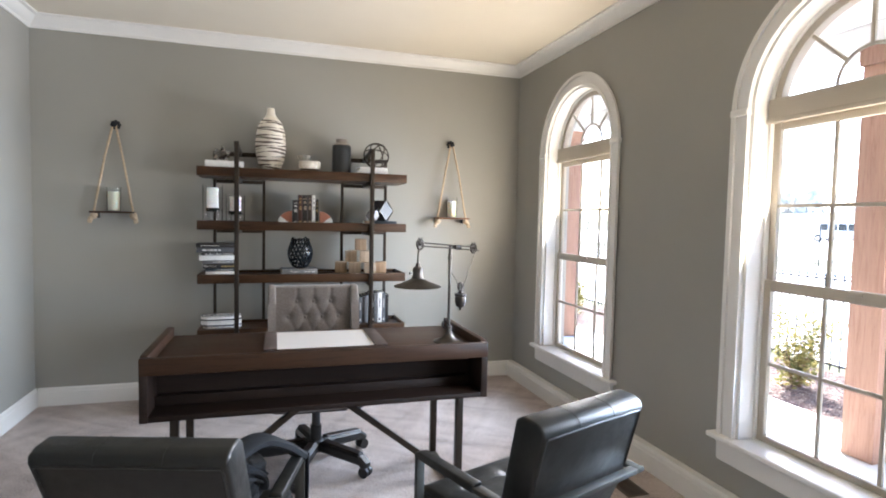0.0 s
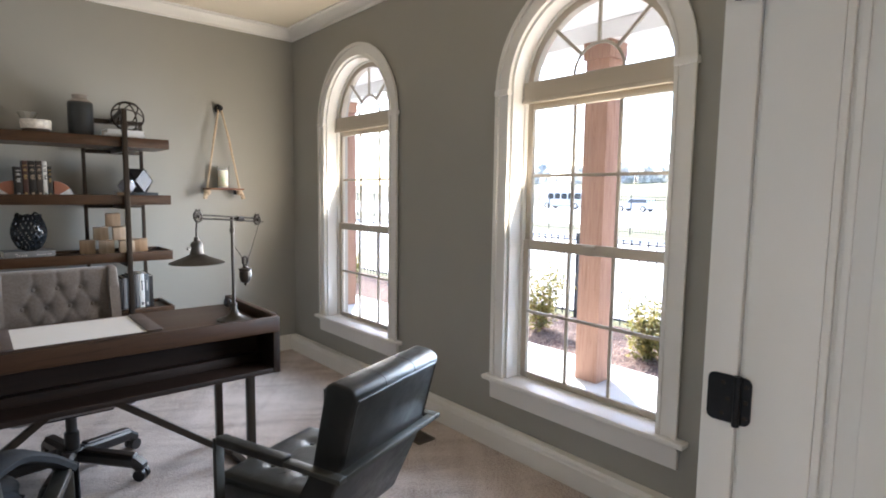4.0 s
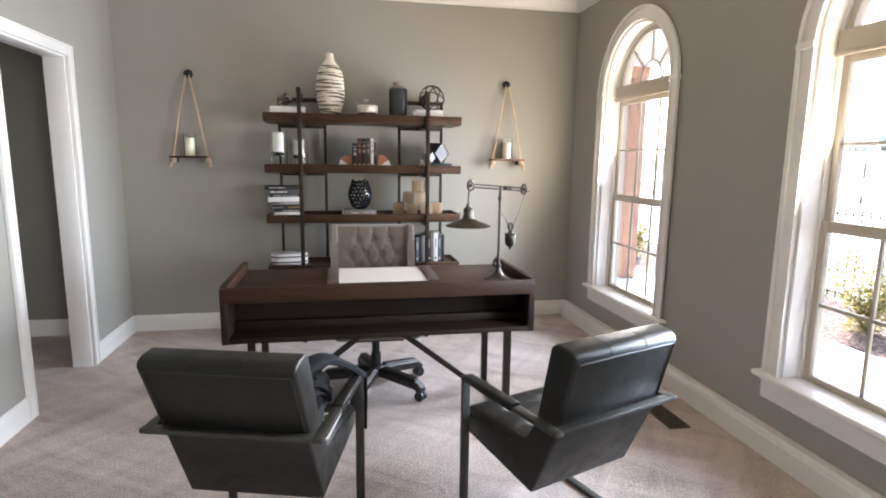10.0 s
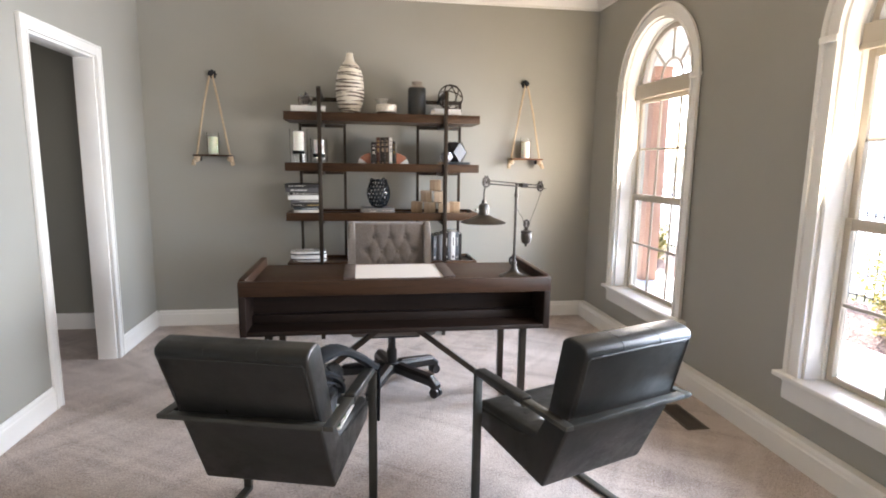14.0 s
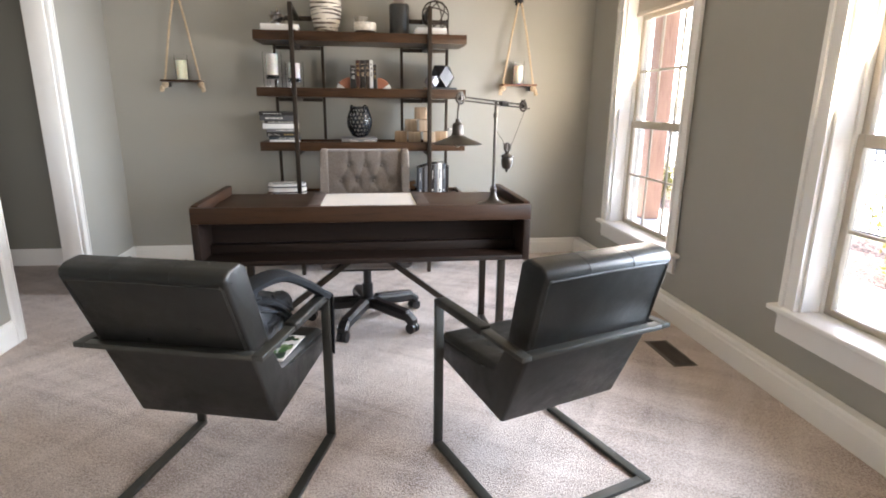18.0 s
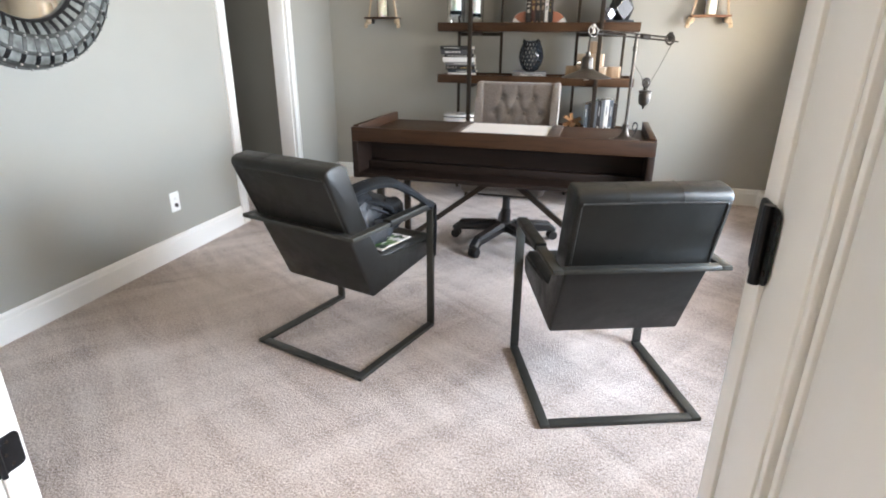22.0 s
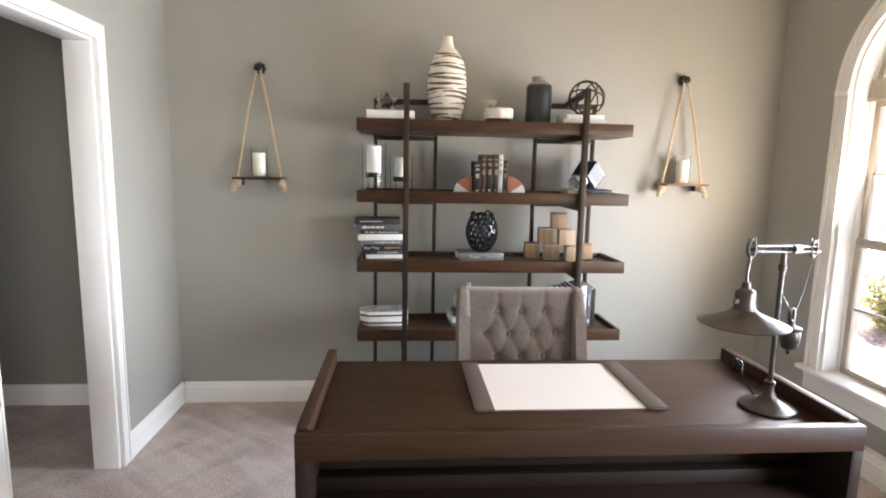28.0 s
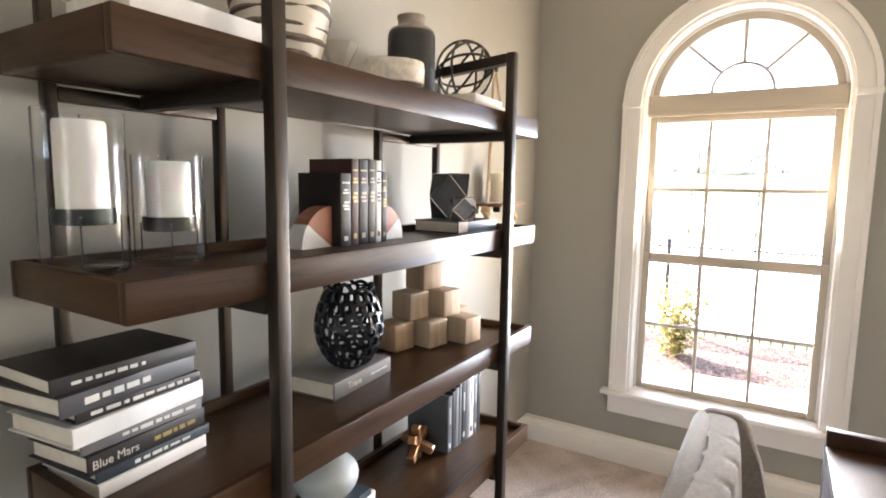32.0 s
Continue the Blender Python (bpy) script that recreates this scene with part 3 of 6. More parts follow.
def cased_opening():
    d = tagged(new("door_1"), "open doorway with white painted casing and jamb", "doorway", kind="structure")
    x, w = X0, 0.064
    for y0, y1 in ((DOORY0 - w, DOORY0 + 0.004), (DOORY1 - 0.004, DOORY1 + w)):
        part("casing", box(x + 0.0005, x + 0.018, y0, y1, 0, DOORH + w, 0.003), TRIM, d)
        outer = y0 if y0 < DOORY0 - 0.01 else y1
        s = 1 if outer == y0 else -1
        a, b = sorted((outer, outer + s * 0.014))
        part("back_band", box(x + 0.0185, x + 0.024, a, b, 0, DOORH + w, 0.003), TRIM, d)
        inner = DOORY0 + 0.004 if s == 1 else DOORY1 - 0.004
        a, b = sorted((inner, inner - s * 0.012))
        part("bead", box(x + 0.0185, x + 0.023, a, b, 0, DOORH - 0.004, 0.002), TRIM, d)
    part("casing", box(x + 0.0005, x + 0.018, DOORY0 + 0.004, DOORY1 - 0.004, DOORH - 0.004, DOORH + w, 0.003), TRIM, d)
    part("back_band", box(x + 0.0185, x + 0.024, DOORY0 - w + 0.015, DOORY1 + w - 0.015, DOORH + w - 0.014, DOORH + w, 0.003), TRIM, d)
    part("jamb", box(x - 0.122, x, DOORY0, DOORY0 + 0.018, 0, DOORH, 0.002), TRIM, d)
    part("jamb", box(x - 0.122, x, DOORY1 - 0.018, DOORY1, 0, DOORH, 0.002), TRIM, d)
    part("head_jamb", box(x - 0.122, x, DOORY0 + 0.018, DOORY1 - 0.018, DOORH - 0.018, DOORH, 0.002), TRIM, d)


cased_opening()


def entry_leaf(index, x, s):
    """One side of the double-door entry: jamb, hinges and the leaf swung back against the hall. s: +1 for the side towards +x."""
    d = tagged(new("door_%d" % index), "white panelled door leaf swung open on black hinges", "door", "double entry doors", "structure")
    a, b = sorted((x, x + s * 0.02))
    part("jamb", box(a, b, YF - 0.052, YF + 0.003, 0, ENTH, 0.002), TRIM, d)
    a, b = sorted((x + s * 0.012, x + s * 0.02))
    part("jamb_rabbet", box(a, b, YF - FT, YF - 0.0525, 0, ENTH, 0.001), TRIM, d)
    a, b = sorted((x + s * 0.0205, x + s * 0.10))
    part("casing", box(a, b, YF + 0.001, YF + 0.018, 0, ENTH + 0.09, 0.003), TRIM, d)
    y1, y0 = YF - 0.062, YF - 0.062 - 0.66
    p = x + s * 0.002

    def slab(u0, u1, ya, yb, za, zb, bev=0.002):
        lo, hi = sorted((p + s * u0, p + s * u1))
        return box(lo, hi, ya, yb, za, zb, bev)

    door = part("leaf", slab(0.0, 0.038, y1 - 0.112, y1, 0.01, ENTH - 0.02), TRIM, d)
    part("stile", slab(0.0, 0.038, y0, y0 + 0.112, 0.01, ENTH - 0.02), TRIM, door)
    for za, zb in ((0.01, 0.22), (1.90, ENTH - 0.02)):
        part("rail", slab(0.0, 0.038, y0 + 0.112, y1 - 0.112, za, zb), TRIM, door)
    for za, zb in ((0.22, 1.90),):
        ya, yb = y0 + 0.112, y1 - 0.112
        part("panel", slab(0.014, 0.03, ya, yb, za, zb), TRIM, door)
        part("raised_field", slab(0.005, 0.014, ya + 0.06, yb - 0.06, za + 0.06, zb - 0.06, 0.004), TRIM, door)
        for k in range(2):
            e = 0.012 + 0.018 * k
            h = 0.003 + 0.006 * k
            for q in ((ya + e - 0.012, ya + e), (yb - e, yb - e + 0.012)):
                part("panel_mould", slab(h, 0.016, q[0], q[1], za, zb, 0.002), TRIM, door)
    for zc in (0.40, 1.045, 1.80):
        hz = thing_hinge(x, s, zc)
        hz.parent = d


def thing_hinge(x, s, zc):
    yk = YF - 0.057
    lo, hi = sorted((x - s * 0.0035, x - s * 0.0005))

    def leafshape(sign):
        w, h = (0.054 if sign > 0 else 0.022), 0.0445
        c = 0.012
        out = [(yk, zc - h)]
        out += [(yk + sign * (w - c + c * math.sin(radians(a))), zc - h + c - c * math.cos(radians(a))) for a in range(0, 91, 30)]
        out += [(yk + sign * (w - c + c * math.cos(radians(a))), zc + h - c + c * math.sin(radians(a))) for a in range(0, 91, 30)]
        out += [(yk, zc + h)]
        return out
    bm = prism(leafshape(1), lo, hi, axes="yzx")
    ob = link_mesh("hinge", bm, BLACKMETAL, 30)
    tagged(ob, "black steel butt hinge")
    bm = prism(leafshape(-1), lo, hi, axes="yzx")
    part("hinge_leaf", bm, BLACKMETAL, ob)
    part("hinge_pin", tube([(x - s * 0.008, yk, zc - 0.047), (x - s * 0.008, yk, zc + 0.047)], 0.0065, 10), BLACKMETAL, ob)
    for sg in (-1, 1):
        for dz in (-0.029, 0.0, 0.029):
            yy = yk + sg * ((0.026 if dz else 0.017) if sg > 0 else 0.014)
            part("screw", tube([(x - s * 0.003, yy, zc + dz), (x - s * 0.0050, yy, zc + dz)], 0.004, 8), STEEL, ob)
    return ob


entry_leaf(2, ENT1, 1)
entry_leaf(3, ENT0, -1)


# ---- shelving unit ----
SX0, SX1, SY0, SY1 = -0.42, 1.072, 4.335, 4.70
SHELF_TOP = (1.760, 1.382, 1.002, 0.612, 0.235)
LIP = 0.022


def build_etagere():
    t = thing("shelving_unit", "dark walnut and bronze steel shelving unit with five tray shelves", "shelf")
    for z in SHELF_TOP:
        tray = part("shelf", box(SX0 + 0.012, SX1 - 0.012, SY0 + 0.012, SY1 - 0.012, z - 0.062, z - LIP, 0.001, 1), DARKWOOD, t)
        part("front_lip", box(SX0, SX1, SY0, SY0 + 0.0195, z - 0.064, z, 0.0025), DARKWOOD, tray)
        part("back_lip", box(SX0, SX1, SY1 - 0.0195, SY1, z - 0.064, z, 0.0025), DARKWOOD, tray)
        part("end_lip", box(SX0, SX0 + 0.0195, SY0 + 0.02, SY1 - 0.02, z - 0.064, z, 0.0025), DARKWOOD_Y, tray)
        part("end_lip", box(SX1 - 0.0195, SX1, SY0 + 0.02, SY1 - 0.02, z - 0.064, z, 0.0025), DARKWOOD_Y, tray)
    for cx in (-0.16, 0.80):
        part("front_post", box(cx - 0.013, cx + 0.017, SY0 - 0.029, SY0 - 0.001, 0, 1.94, 0.002), STEEL, t)
        for dx in (-0.178, 0.178):
            part("back_post", box(cx + dx - 0.011, cx + dx + 0.011, SY1 + 0.001, SY1 + 0.025, 0, 1.905, 0.002), STEEL, t)
        part("top_crossbar", box(cx - 0.166, cx + 0.166, SY1 + 0.001, SY1 + 0.03, 1.873, 1.905, 0.002), STEEL, t)
        part("top_arm", bar((cx, SY0 - 0.002, 1.922), (cx, SY1 + 0.002, 1.889), 0.034, 0.030), STEEL, t)
        for z in SHELF_TOP:
            part("bracket", box(cx - 0.017, cx + 0.017, SY0 - 0.001, SY1 + 0.001, z - 0.094, z - 0.0645, 0.002), STEEL, t)
            part("back_rail", box(cx - 0.166, cx + 0.166, SY1 + 0.002, SY1 + 0.028, z - 0.094, z - 0.067, 0.002), STEEL, t)
    return t


build_etagere()


# ---- desk ----
DX0, DX1, DY0, DY1 = -0.448, 1.132, 2.735, 3.40


def build_desk():
    t = thing("desk", "dark espresso wood desk with open cubby and steel legs", "desk")
    part("desktop", box(DX0 + 0.034, DX1 - 0.034, DY0 + 0.03, DY1, 0.738, 0.770, 0.002), ESPRESSO, t, "worn espresso brown top")
    part("front_rail", box(DX0, DX1, DY0, DY0 + 0.0295, 0.735, 0.810, 0.003), ESPRESSO, t)
    for a, b in ((DX0, DX0 + 0.033), (DX1 - 0.033, DX1)):
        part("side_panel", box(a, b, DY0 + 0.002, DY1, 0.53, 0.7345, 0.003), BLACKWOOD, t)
        part("gallery", box(a, b, DY0 + 0.030, DY1, 0.735, 0.818, 0.003), ESPRESSO_Y, t)
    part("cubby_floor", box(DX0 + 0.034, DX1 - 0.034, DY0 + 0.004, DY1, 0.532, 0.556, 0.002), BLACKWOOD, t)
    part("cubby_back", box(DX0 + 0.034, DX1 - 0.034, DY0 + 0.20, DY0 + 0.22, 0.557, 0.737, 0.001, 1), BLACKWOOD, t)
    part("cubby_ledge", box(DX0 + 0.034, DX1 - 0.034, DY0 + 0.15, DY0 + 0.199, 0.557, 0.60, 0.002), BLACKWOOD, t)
    for a, b in ((DX0 + 0.034, 0.03), (0.034, 0.64), (0.644, DX1 - 0.034)):
        dr = part("drawer_front", box(a, b, DY1 - 0.022, DY1 - 0.001, 0.56, 0.735, 0.002), BLACKWOOD, t)
        part("handle", bar(((a + b) / 2 - 0.05, DY1 + 0.012, 0.65), ((a + b) / 2 + 0.05, DY1 + 0.012, 0.65), 0.01, 0.01), CHROME, dr)
    part("keyboard_tray", box(0.10, 0.60, DY0 + 0.25, DY1 - 0.06, 0.495, 0.53, 0.003), BLACKWOOD, t)
    for x in (-0.325, 1.015):
        for y in (2.83, 3.30):
            part("leg", box(x - 0.018, x + 0.018, y - 0.018, y + 0.018, 0.0, 0.53, 0.002), STEEL, t)
        part("floor_bar", box(x - 0.017, x + 0.017, 2.849, 3.281, 0.004, 0.034, 0.002), STEEL, t)
    for s, x in ((-1, -0.30), (1, 0.99)):
        part("brace", bar((0.345 + s * 0.03, 3.06, 0.515), (x, 3.06, 0.035), 0.030, 0.030, (0, 1, 0)), STEEL, t)
    return t


build_desk()

t = thing("desk_pad", "white blotter in a grey-brown leather desk pad", "desk pad")
part("backing", box(0.052, 0.655, 2.94, 3.345, 0.7705, 0.7745, 0.001, 1), PADM, t)
part("blotter", box(0.112, 0.592, 2.945, 3.34, 0.7748, 0.7768, 0.0005, 1), PAPER, t, "white paper sheet")
for a, b in ((0.050, 0.113), (0.591, 0.657)):
    part("side_strip", box(a, b, 2.937, 3.348, 0.7748, 0.783, 0.003), PADM, t)


# ---- desk lamp ----
def build_lamp():
    t = thing("desk_lamp", "aged bronze pulley desk lamp with counterweight", "lamp", Matrix.Translation((0.988, 2.95, 0.771)))
    L = Vector((0.784 - 0.988, 2.80 - 2.95, 1.300 - 0.771))
    R = Vector((1.150 - 0.988, 3.035 - 2.95, 1.268 - 0.771))
    part("base", lathe([(0, 0), (0.078, 0), (0.082, 0.003), (0.080, 0.008), (0.060, 0.014), (0.036, 0.024), (0.021, 0.038), (0.015, 0.055), (0.0135, 0.075), (0.0165, 0.078), (0.0165, 0.086), (0.011, 0.090), (0, 0.09)], 36), PEWTER, t)
    part("pole", tube([(0, 0, 0.05), (0, 0, 0.518)], 0.0075, 14), PEWTER, t)
    part("pole_collar", lathe([(0, 0.44), (0.011, 0.44), (0.012, 0.452), (0.011, 0.464), (0, 0.464)], 18), PEWTER, t)
    d = (R - L).normalized()
    for dz in (-0.008, 0.008):
        part("arm", tube([L + d * 0.016 + Vector((0, 0, dz)), R + d * (0.02 if dz > 0 else 0.05) + Vector((0, 0, dz))], 0.0038, 10), PEWTER, t)
    mid = L + d * ((-L).dot(d))
    part("arm_sleeve", tube([mid - d * 0.022, mid + d * 0.022], 0.0135, 14), PEWTER, t)
    part("arm_clamp", ball(0.013, mid, sub=2), PEWTER, t)
    side = Vector((-d.y, d.x, 0)).normalized()
    for c, nm in ((L, "pulley"), (R, "pulley")):
        bm = bmesh.new()
        ringpts = [c + 0.024 * (d * math.cos(a) + Vector((0, 0, 1)) * math.sin(a)) for a in np.linspace(0, 2 * math.pi, 20, endpoint=False)]
        tube(ringpts, 0.0052, 8, bm, closed=True)
        pul = part(nm, bm, PEWTER, t)
        part("axle", tube([c - side * 0.012, c + side * 0.012], 0.006, 10), PEWTER, pul)
        for s in (-1, 1):
            part("yoke", bar(c + side * 0.009 * s - Vector((0, 0, 0.012)), c + side * 0.009 * s + Vector((0, 0, 0.034)), 0.003, 0.010, d), PEWTER, pul)
        for k in range(4):
            a = k * math.pi / 4
            v = 0.022 * (d * math.cos(a) + Vector((0, 0, 1)) * math.sin(a))
            part("spoke", tube([c - v, c + v], 0.0016, 6), PEWTER, pul)
    sx, sy = L.x - 0.012, L.y - 0.01
    rim = 0.320
    part("stem", tube([(sx + 0.004, sy, L.z - 0.02), (sx, sy, L.z - 0.06), (sx, sy, rim + 0.105)], 0.0042, 10), PEWTER, t)
    prof = [(0.116, 0), (0.117, 0.003), (0.085, 0.016), (0.050, 0.030), (0.030, 0.042), (0.026, 0.055), (0.026, 0.088), (0.022, 0.095), (0.012, 0.101), (0.010, 0.118), (0, 0.12)]
    inner = [(0.110, 0.0015), (0.083, 0.012), (0.048, 0.026), (0.0, 0.034)]
    bm = lathe(prof, 40, centre=(sx, sy, rim), close=False)
    lathe(inner, 40, bm, (sx, sy, rim), close=False)
    lathe([(0.116, 0), (0.110, 0.0015)], 40, bm, (sx, sy, rim), close=False)
    part("shade", bm, PEWTER, t, "flared dark metal shade")
    part("bulb", ball(0.022, (sx, sy, rim + 0.012), sub=3, squash=(1, 1, 1.1)), CERAMIC, t, "unlit white bulb")
    part("switch_key", bar((sx - 0.03, sy - 0.02, rim + 0.07), (sx - 0.05, sy - 0.03, rim + 0.07), 0.006, 0.012), PEWTER, t)
    w = Vector((1.063 - 0.988, 2.985 - 2.95, 0.995 - 0.771))
    part("counterweight", lathe([(0, -0.062), (0.005, -0.059), (0.007, -0.048), (0.023, -0.038), (0.029, -0.016), (0.030, 0.008), (0.026, 0.016), (0.032, 0.02), (0.032, 0.028), (0.013, 0.034), (0.009, 0.047), (0, 0.048)], 24, centre=w), PEWTER, t, "acorn-shaped iron counterweight")
    wp = w + Vector((0, 0, 0.068))
    bm = bmesh.new()
    tube([wp + 0.021 * (d * math.cos(a) + Vector((0, 0, 1)) * math.sin(a)) for a in np.linspace(0, 2 * math.pi, 18, endpoint=False)], 0.005, 8, bm, closed=True)
    pul = part("pulley", bm, PEWTER, t)
    for s in (-1, 1):
        part("yoke", bar(wp + side * 0.008 * s - Vector((0, 0, 0.028)), wp + side * 0.008 * s + Vector((0, 0, 0.018)), 0.003, 0.012, d), PEWTER, pul)
    part("cord", tube([R + d * 0.024, w * 0.5 + R * 0.5 + d * 0.008, wp + d * 0.021], 0.0016, 6), PEWTER, t)
    part("cord", tube([wp - d * 0.021, wp - d * 0.035 + Vector((0, 0, 0.03)), (0.008, 0.004, 0.375)], 0.0016, 6), PEWTER, t)
    part("cord_hook", tube([(0.008, 0.004, 0.375), (0.004, 0.004, 0.40), (0, 0, 0.405)], 0.003, 6), PEWTER, t)
    return t


build_lamp()
bm = bmesh.new()
pts = [(1.05 + 0.012 * math.cos(a * 1.0), 3.20 + 0.02 * a / 6, 0.79 + 0.022 * (1 + math.sin(a * 1.0))) for a in np.linspace(0, 12, 40)]
tube(pts, 0.003, 6, bm)
tube([(1.0, 3.02, 0.7745), (1.03, 3.10, 0.7745), (1.05, 3.18, 0.775)] + [pts[0]], 0.003, 6, bm)
solo("lamp_cord", bm, BLACKMETAL, "coiled black lamp cord lying on the desk", "cord")


# ---- leather guest chairs ----
def build_guest_chair(m, lean):
    """lean: how far the top of the back gives way to the rear."""
    t = thing("armchair", "charcoal leather armchair on a cantilevered flat-bar steel frame", "chair", m, "leather guest chairs")
    W, D, A = 0.29, 0.54, 0.597
    bw, bh = 0.034, 0.016
    for s in (-1, 1):
        x = s * (W - bw / 2)
        part("base_runner", box(x - bw / 2, x + bw / 2, 0.0, D, 0.002, 0.002 + bh, 0.002), FRAME, t)
        part("leg", box(x - bw / 2, x + bw / 2, D - bh, D, 0.019, A, 0.002), FRAME, t)
        part("arm", box(x - bw / 2, x + bw / 2, 0.0, D - bh - 0.0005, A - bh, A, 0.002), FRAME, t)
        part("arm_pad", box(x - bw / 2 - 0.004, x + bw / 2 + 0.004, 0.22, D - 0.02, A - 0.019, A + 0.010, 0.006, 3), LEATHER, t, "leather-wrapped arm pad")
    part("base_rear_bar", box(-W + bw + 0.0005, W - bw - 0.0005, 0.0, bw, 0.002, 0.002 + bh, 0.002), FRAME, t)
    part("rear_crossbar", box(-W + bw + 0.0005, W - bw - 0.0005, 0.0, bw, A - bh, A, 0.002), FRAME, t)
    w = 0.236
    shell = [(0.168, 0.286), (0.572, 0.337), (0.595, 0.352), (0.598, 0.415), (0.30, 0.430), (0.212, 0.441), (0.155, 0.578), (0.038, 0.578)]
    part("seat_shell", prism(shell, -w, w, 0.010, 3, axes="yzx"), LEATHER, t)
    part("seat_cushion", prism([(0.205, 0.418), (0.594, 0.400), (0.592, 0.424), (0.572, 0.428), (0.20, 0.447)], -w + 0.006, w - 0.006, 0.008, 3, axes="yzx"), LEATHER, t)
    # the padded top of the seat, drawn in at four buttons
    buttons = [(bx, by) for bx in (-0.10, 0.10) for by in (0.31, 0.46)]

    def seat_z(x, y):
        edge = min((w - 0.006 - abs(x)) / 0.05, (0.594 - y) / 0.05, 1.0)
        dip = max(math.exp(-((x - bx) ** 2 + (y - by) ** 2) / 0.026 ** 2) for bx, by in buttons)
        crease = max(math.exp(-abs(abs(x) - 0.10) / 0.012), math.exp(-min(abs(y - by) for by in (0.31, 0.46)) / 0.012))
        return 0.4535 - (y - 0.2) * 0.052 + 0.010 * (1 - (1 - edge) ** 2) - 0.012 * dip - 0.0022 * crease * edge

    bm = bmesh.new()
    nx, ny = 45, 37
    xs = [(-1 + 2 * i / (nx - 1)) * (w - 0.006) for i in range(nx)]
    ys = [0.19 + 0.404 * j / (ny - 1) for j in range(ny)]
    grid = [[bm.verts.new((px, py, seat_z(px, py) - (0.012 if j == ny - 1 or i in (0, nx - 1) else 0))) for i, px in enumerate(xs)] for j, py in enumerate(ys)]
    for j in range(ny - 1):
        for i in range(nx - 1):
            bm.faces.new((grid[j][i], grid[j][i + 1], grid[j + 1][i + 1], grid[j + 1][i]))
    part("seat_top", bm, LEATHER, t, "button-tufted leather seat top", smooth=80)
    for bx, by in buttons:
        part("button", ball(0.010, (bx, by, seat_z(bx, by) + 0.002), sub=2, squash=(1, 1, 0.5)), LEATHER, t)
    back = [(0.050, 0.560), (-0.018, 0.820), (-0.012, 0.840), (0.014, 0.853), (0.070, 0.859), (0.096, 0.842), (0.156, 0.560)]
    back = [(y - lean * (z - 0.56) / 0.25, z) for y, z in back]
    part("back_cushion", prism(back, -w - 0.004, w + 0.004, 0.010, 3, axes="yzx"), LEATHER, t)
    # stitched seams over the top roll and round the back panel
    for sx in (-0.083, 0.083):
        part("seam", tube([(x, y - lean * (z - 0.56) / 0.25, z) for x, y, z in [(sx, -0.0165, 0.814), (sx, -0.0182, 0.822), (sx, -0.0122, 0.840), (sx, 0.014, 0.8532), (sx, 0.070, 0.8592), (sx, 0.0962, 0.842), (sx, 0.1245, 0.71)]], 0.0009, 6), LEATHER, t)
    rim = [(-w + 0.010, 0.0385, 0.602), (-w + 0.010, -0.0130, 0.801), (-w + 0.016, -0.0157, 0.811), (0, -0.0163, 0.8135), (w - 0.016, -0.0157, 0.811), (w - 0.010, -0.0130, 0.801), (w - 0.010, 0.0385, 0.602)]
    rim = [(x, y - lean * (z - 0.56) / 0.25, z) for x, y, z in rim]
    part("piping", tube(rim, 0.0036, 6), PIPING, t, "scuffed leather piping")
    return t


build_guest_chair(pose(1.0365, 1.631, 0, 0, 0, 20.2), 0.0)
build_guest_chair(pose(-0.22, 1.696, 0, 0, 0, -15.8), 0.045)


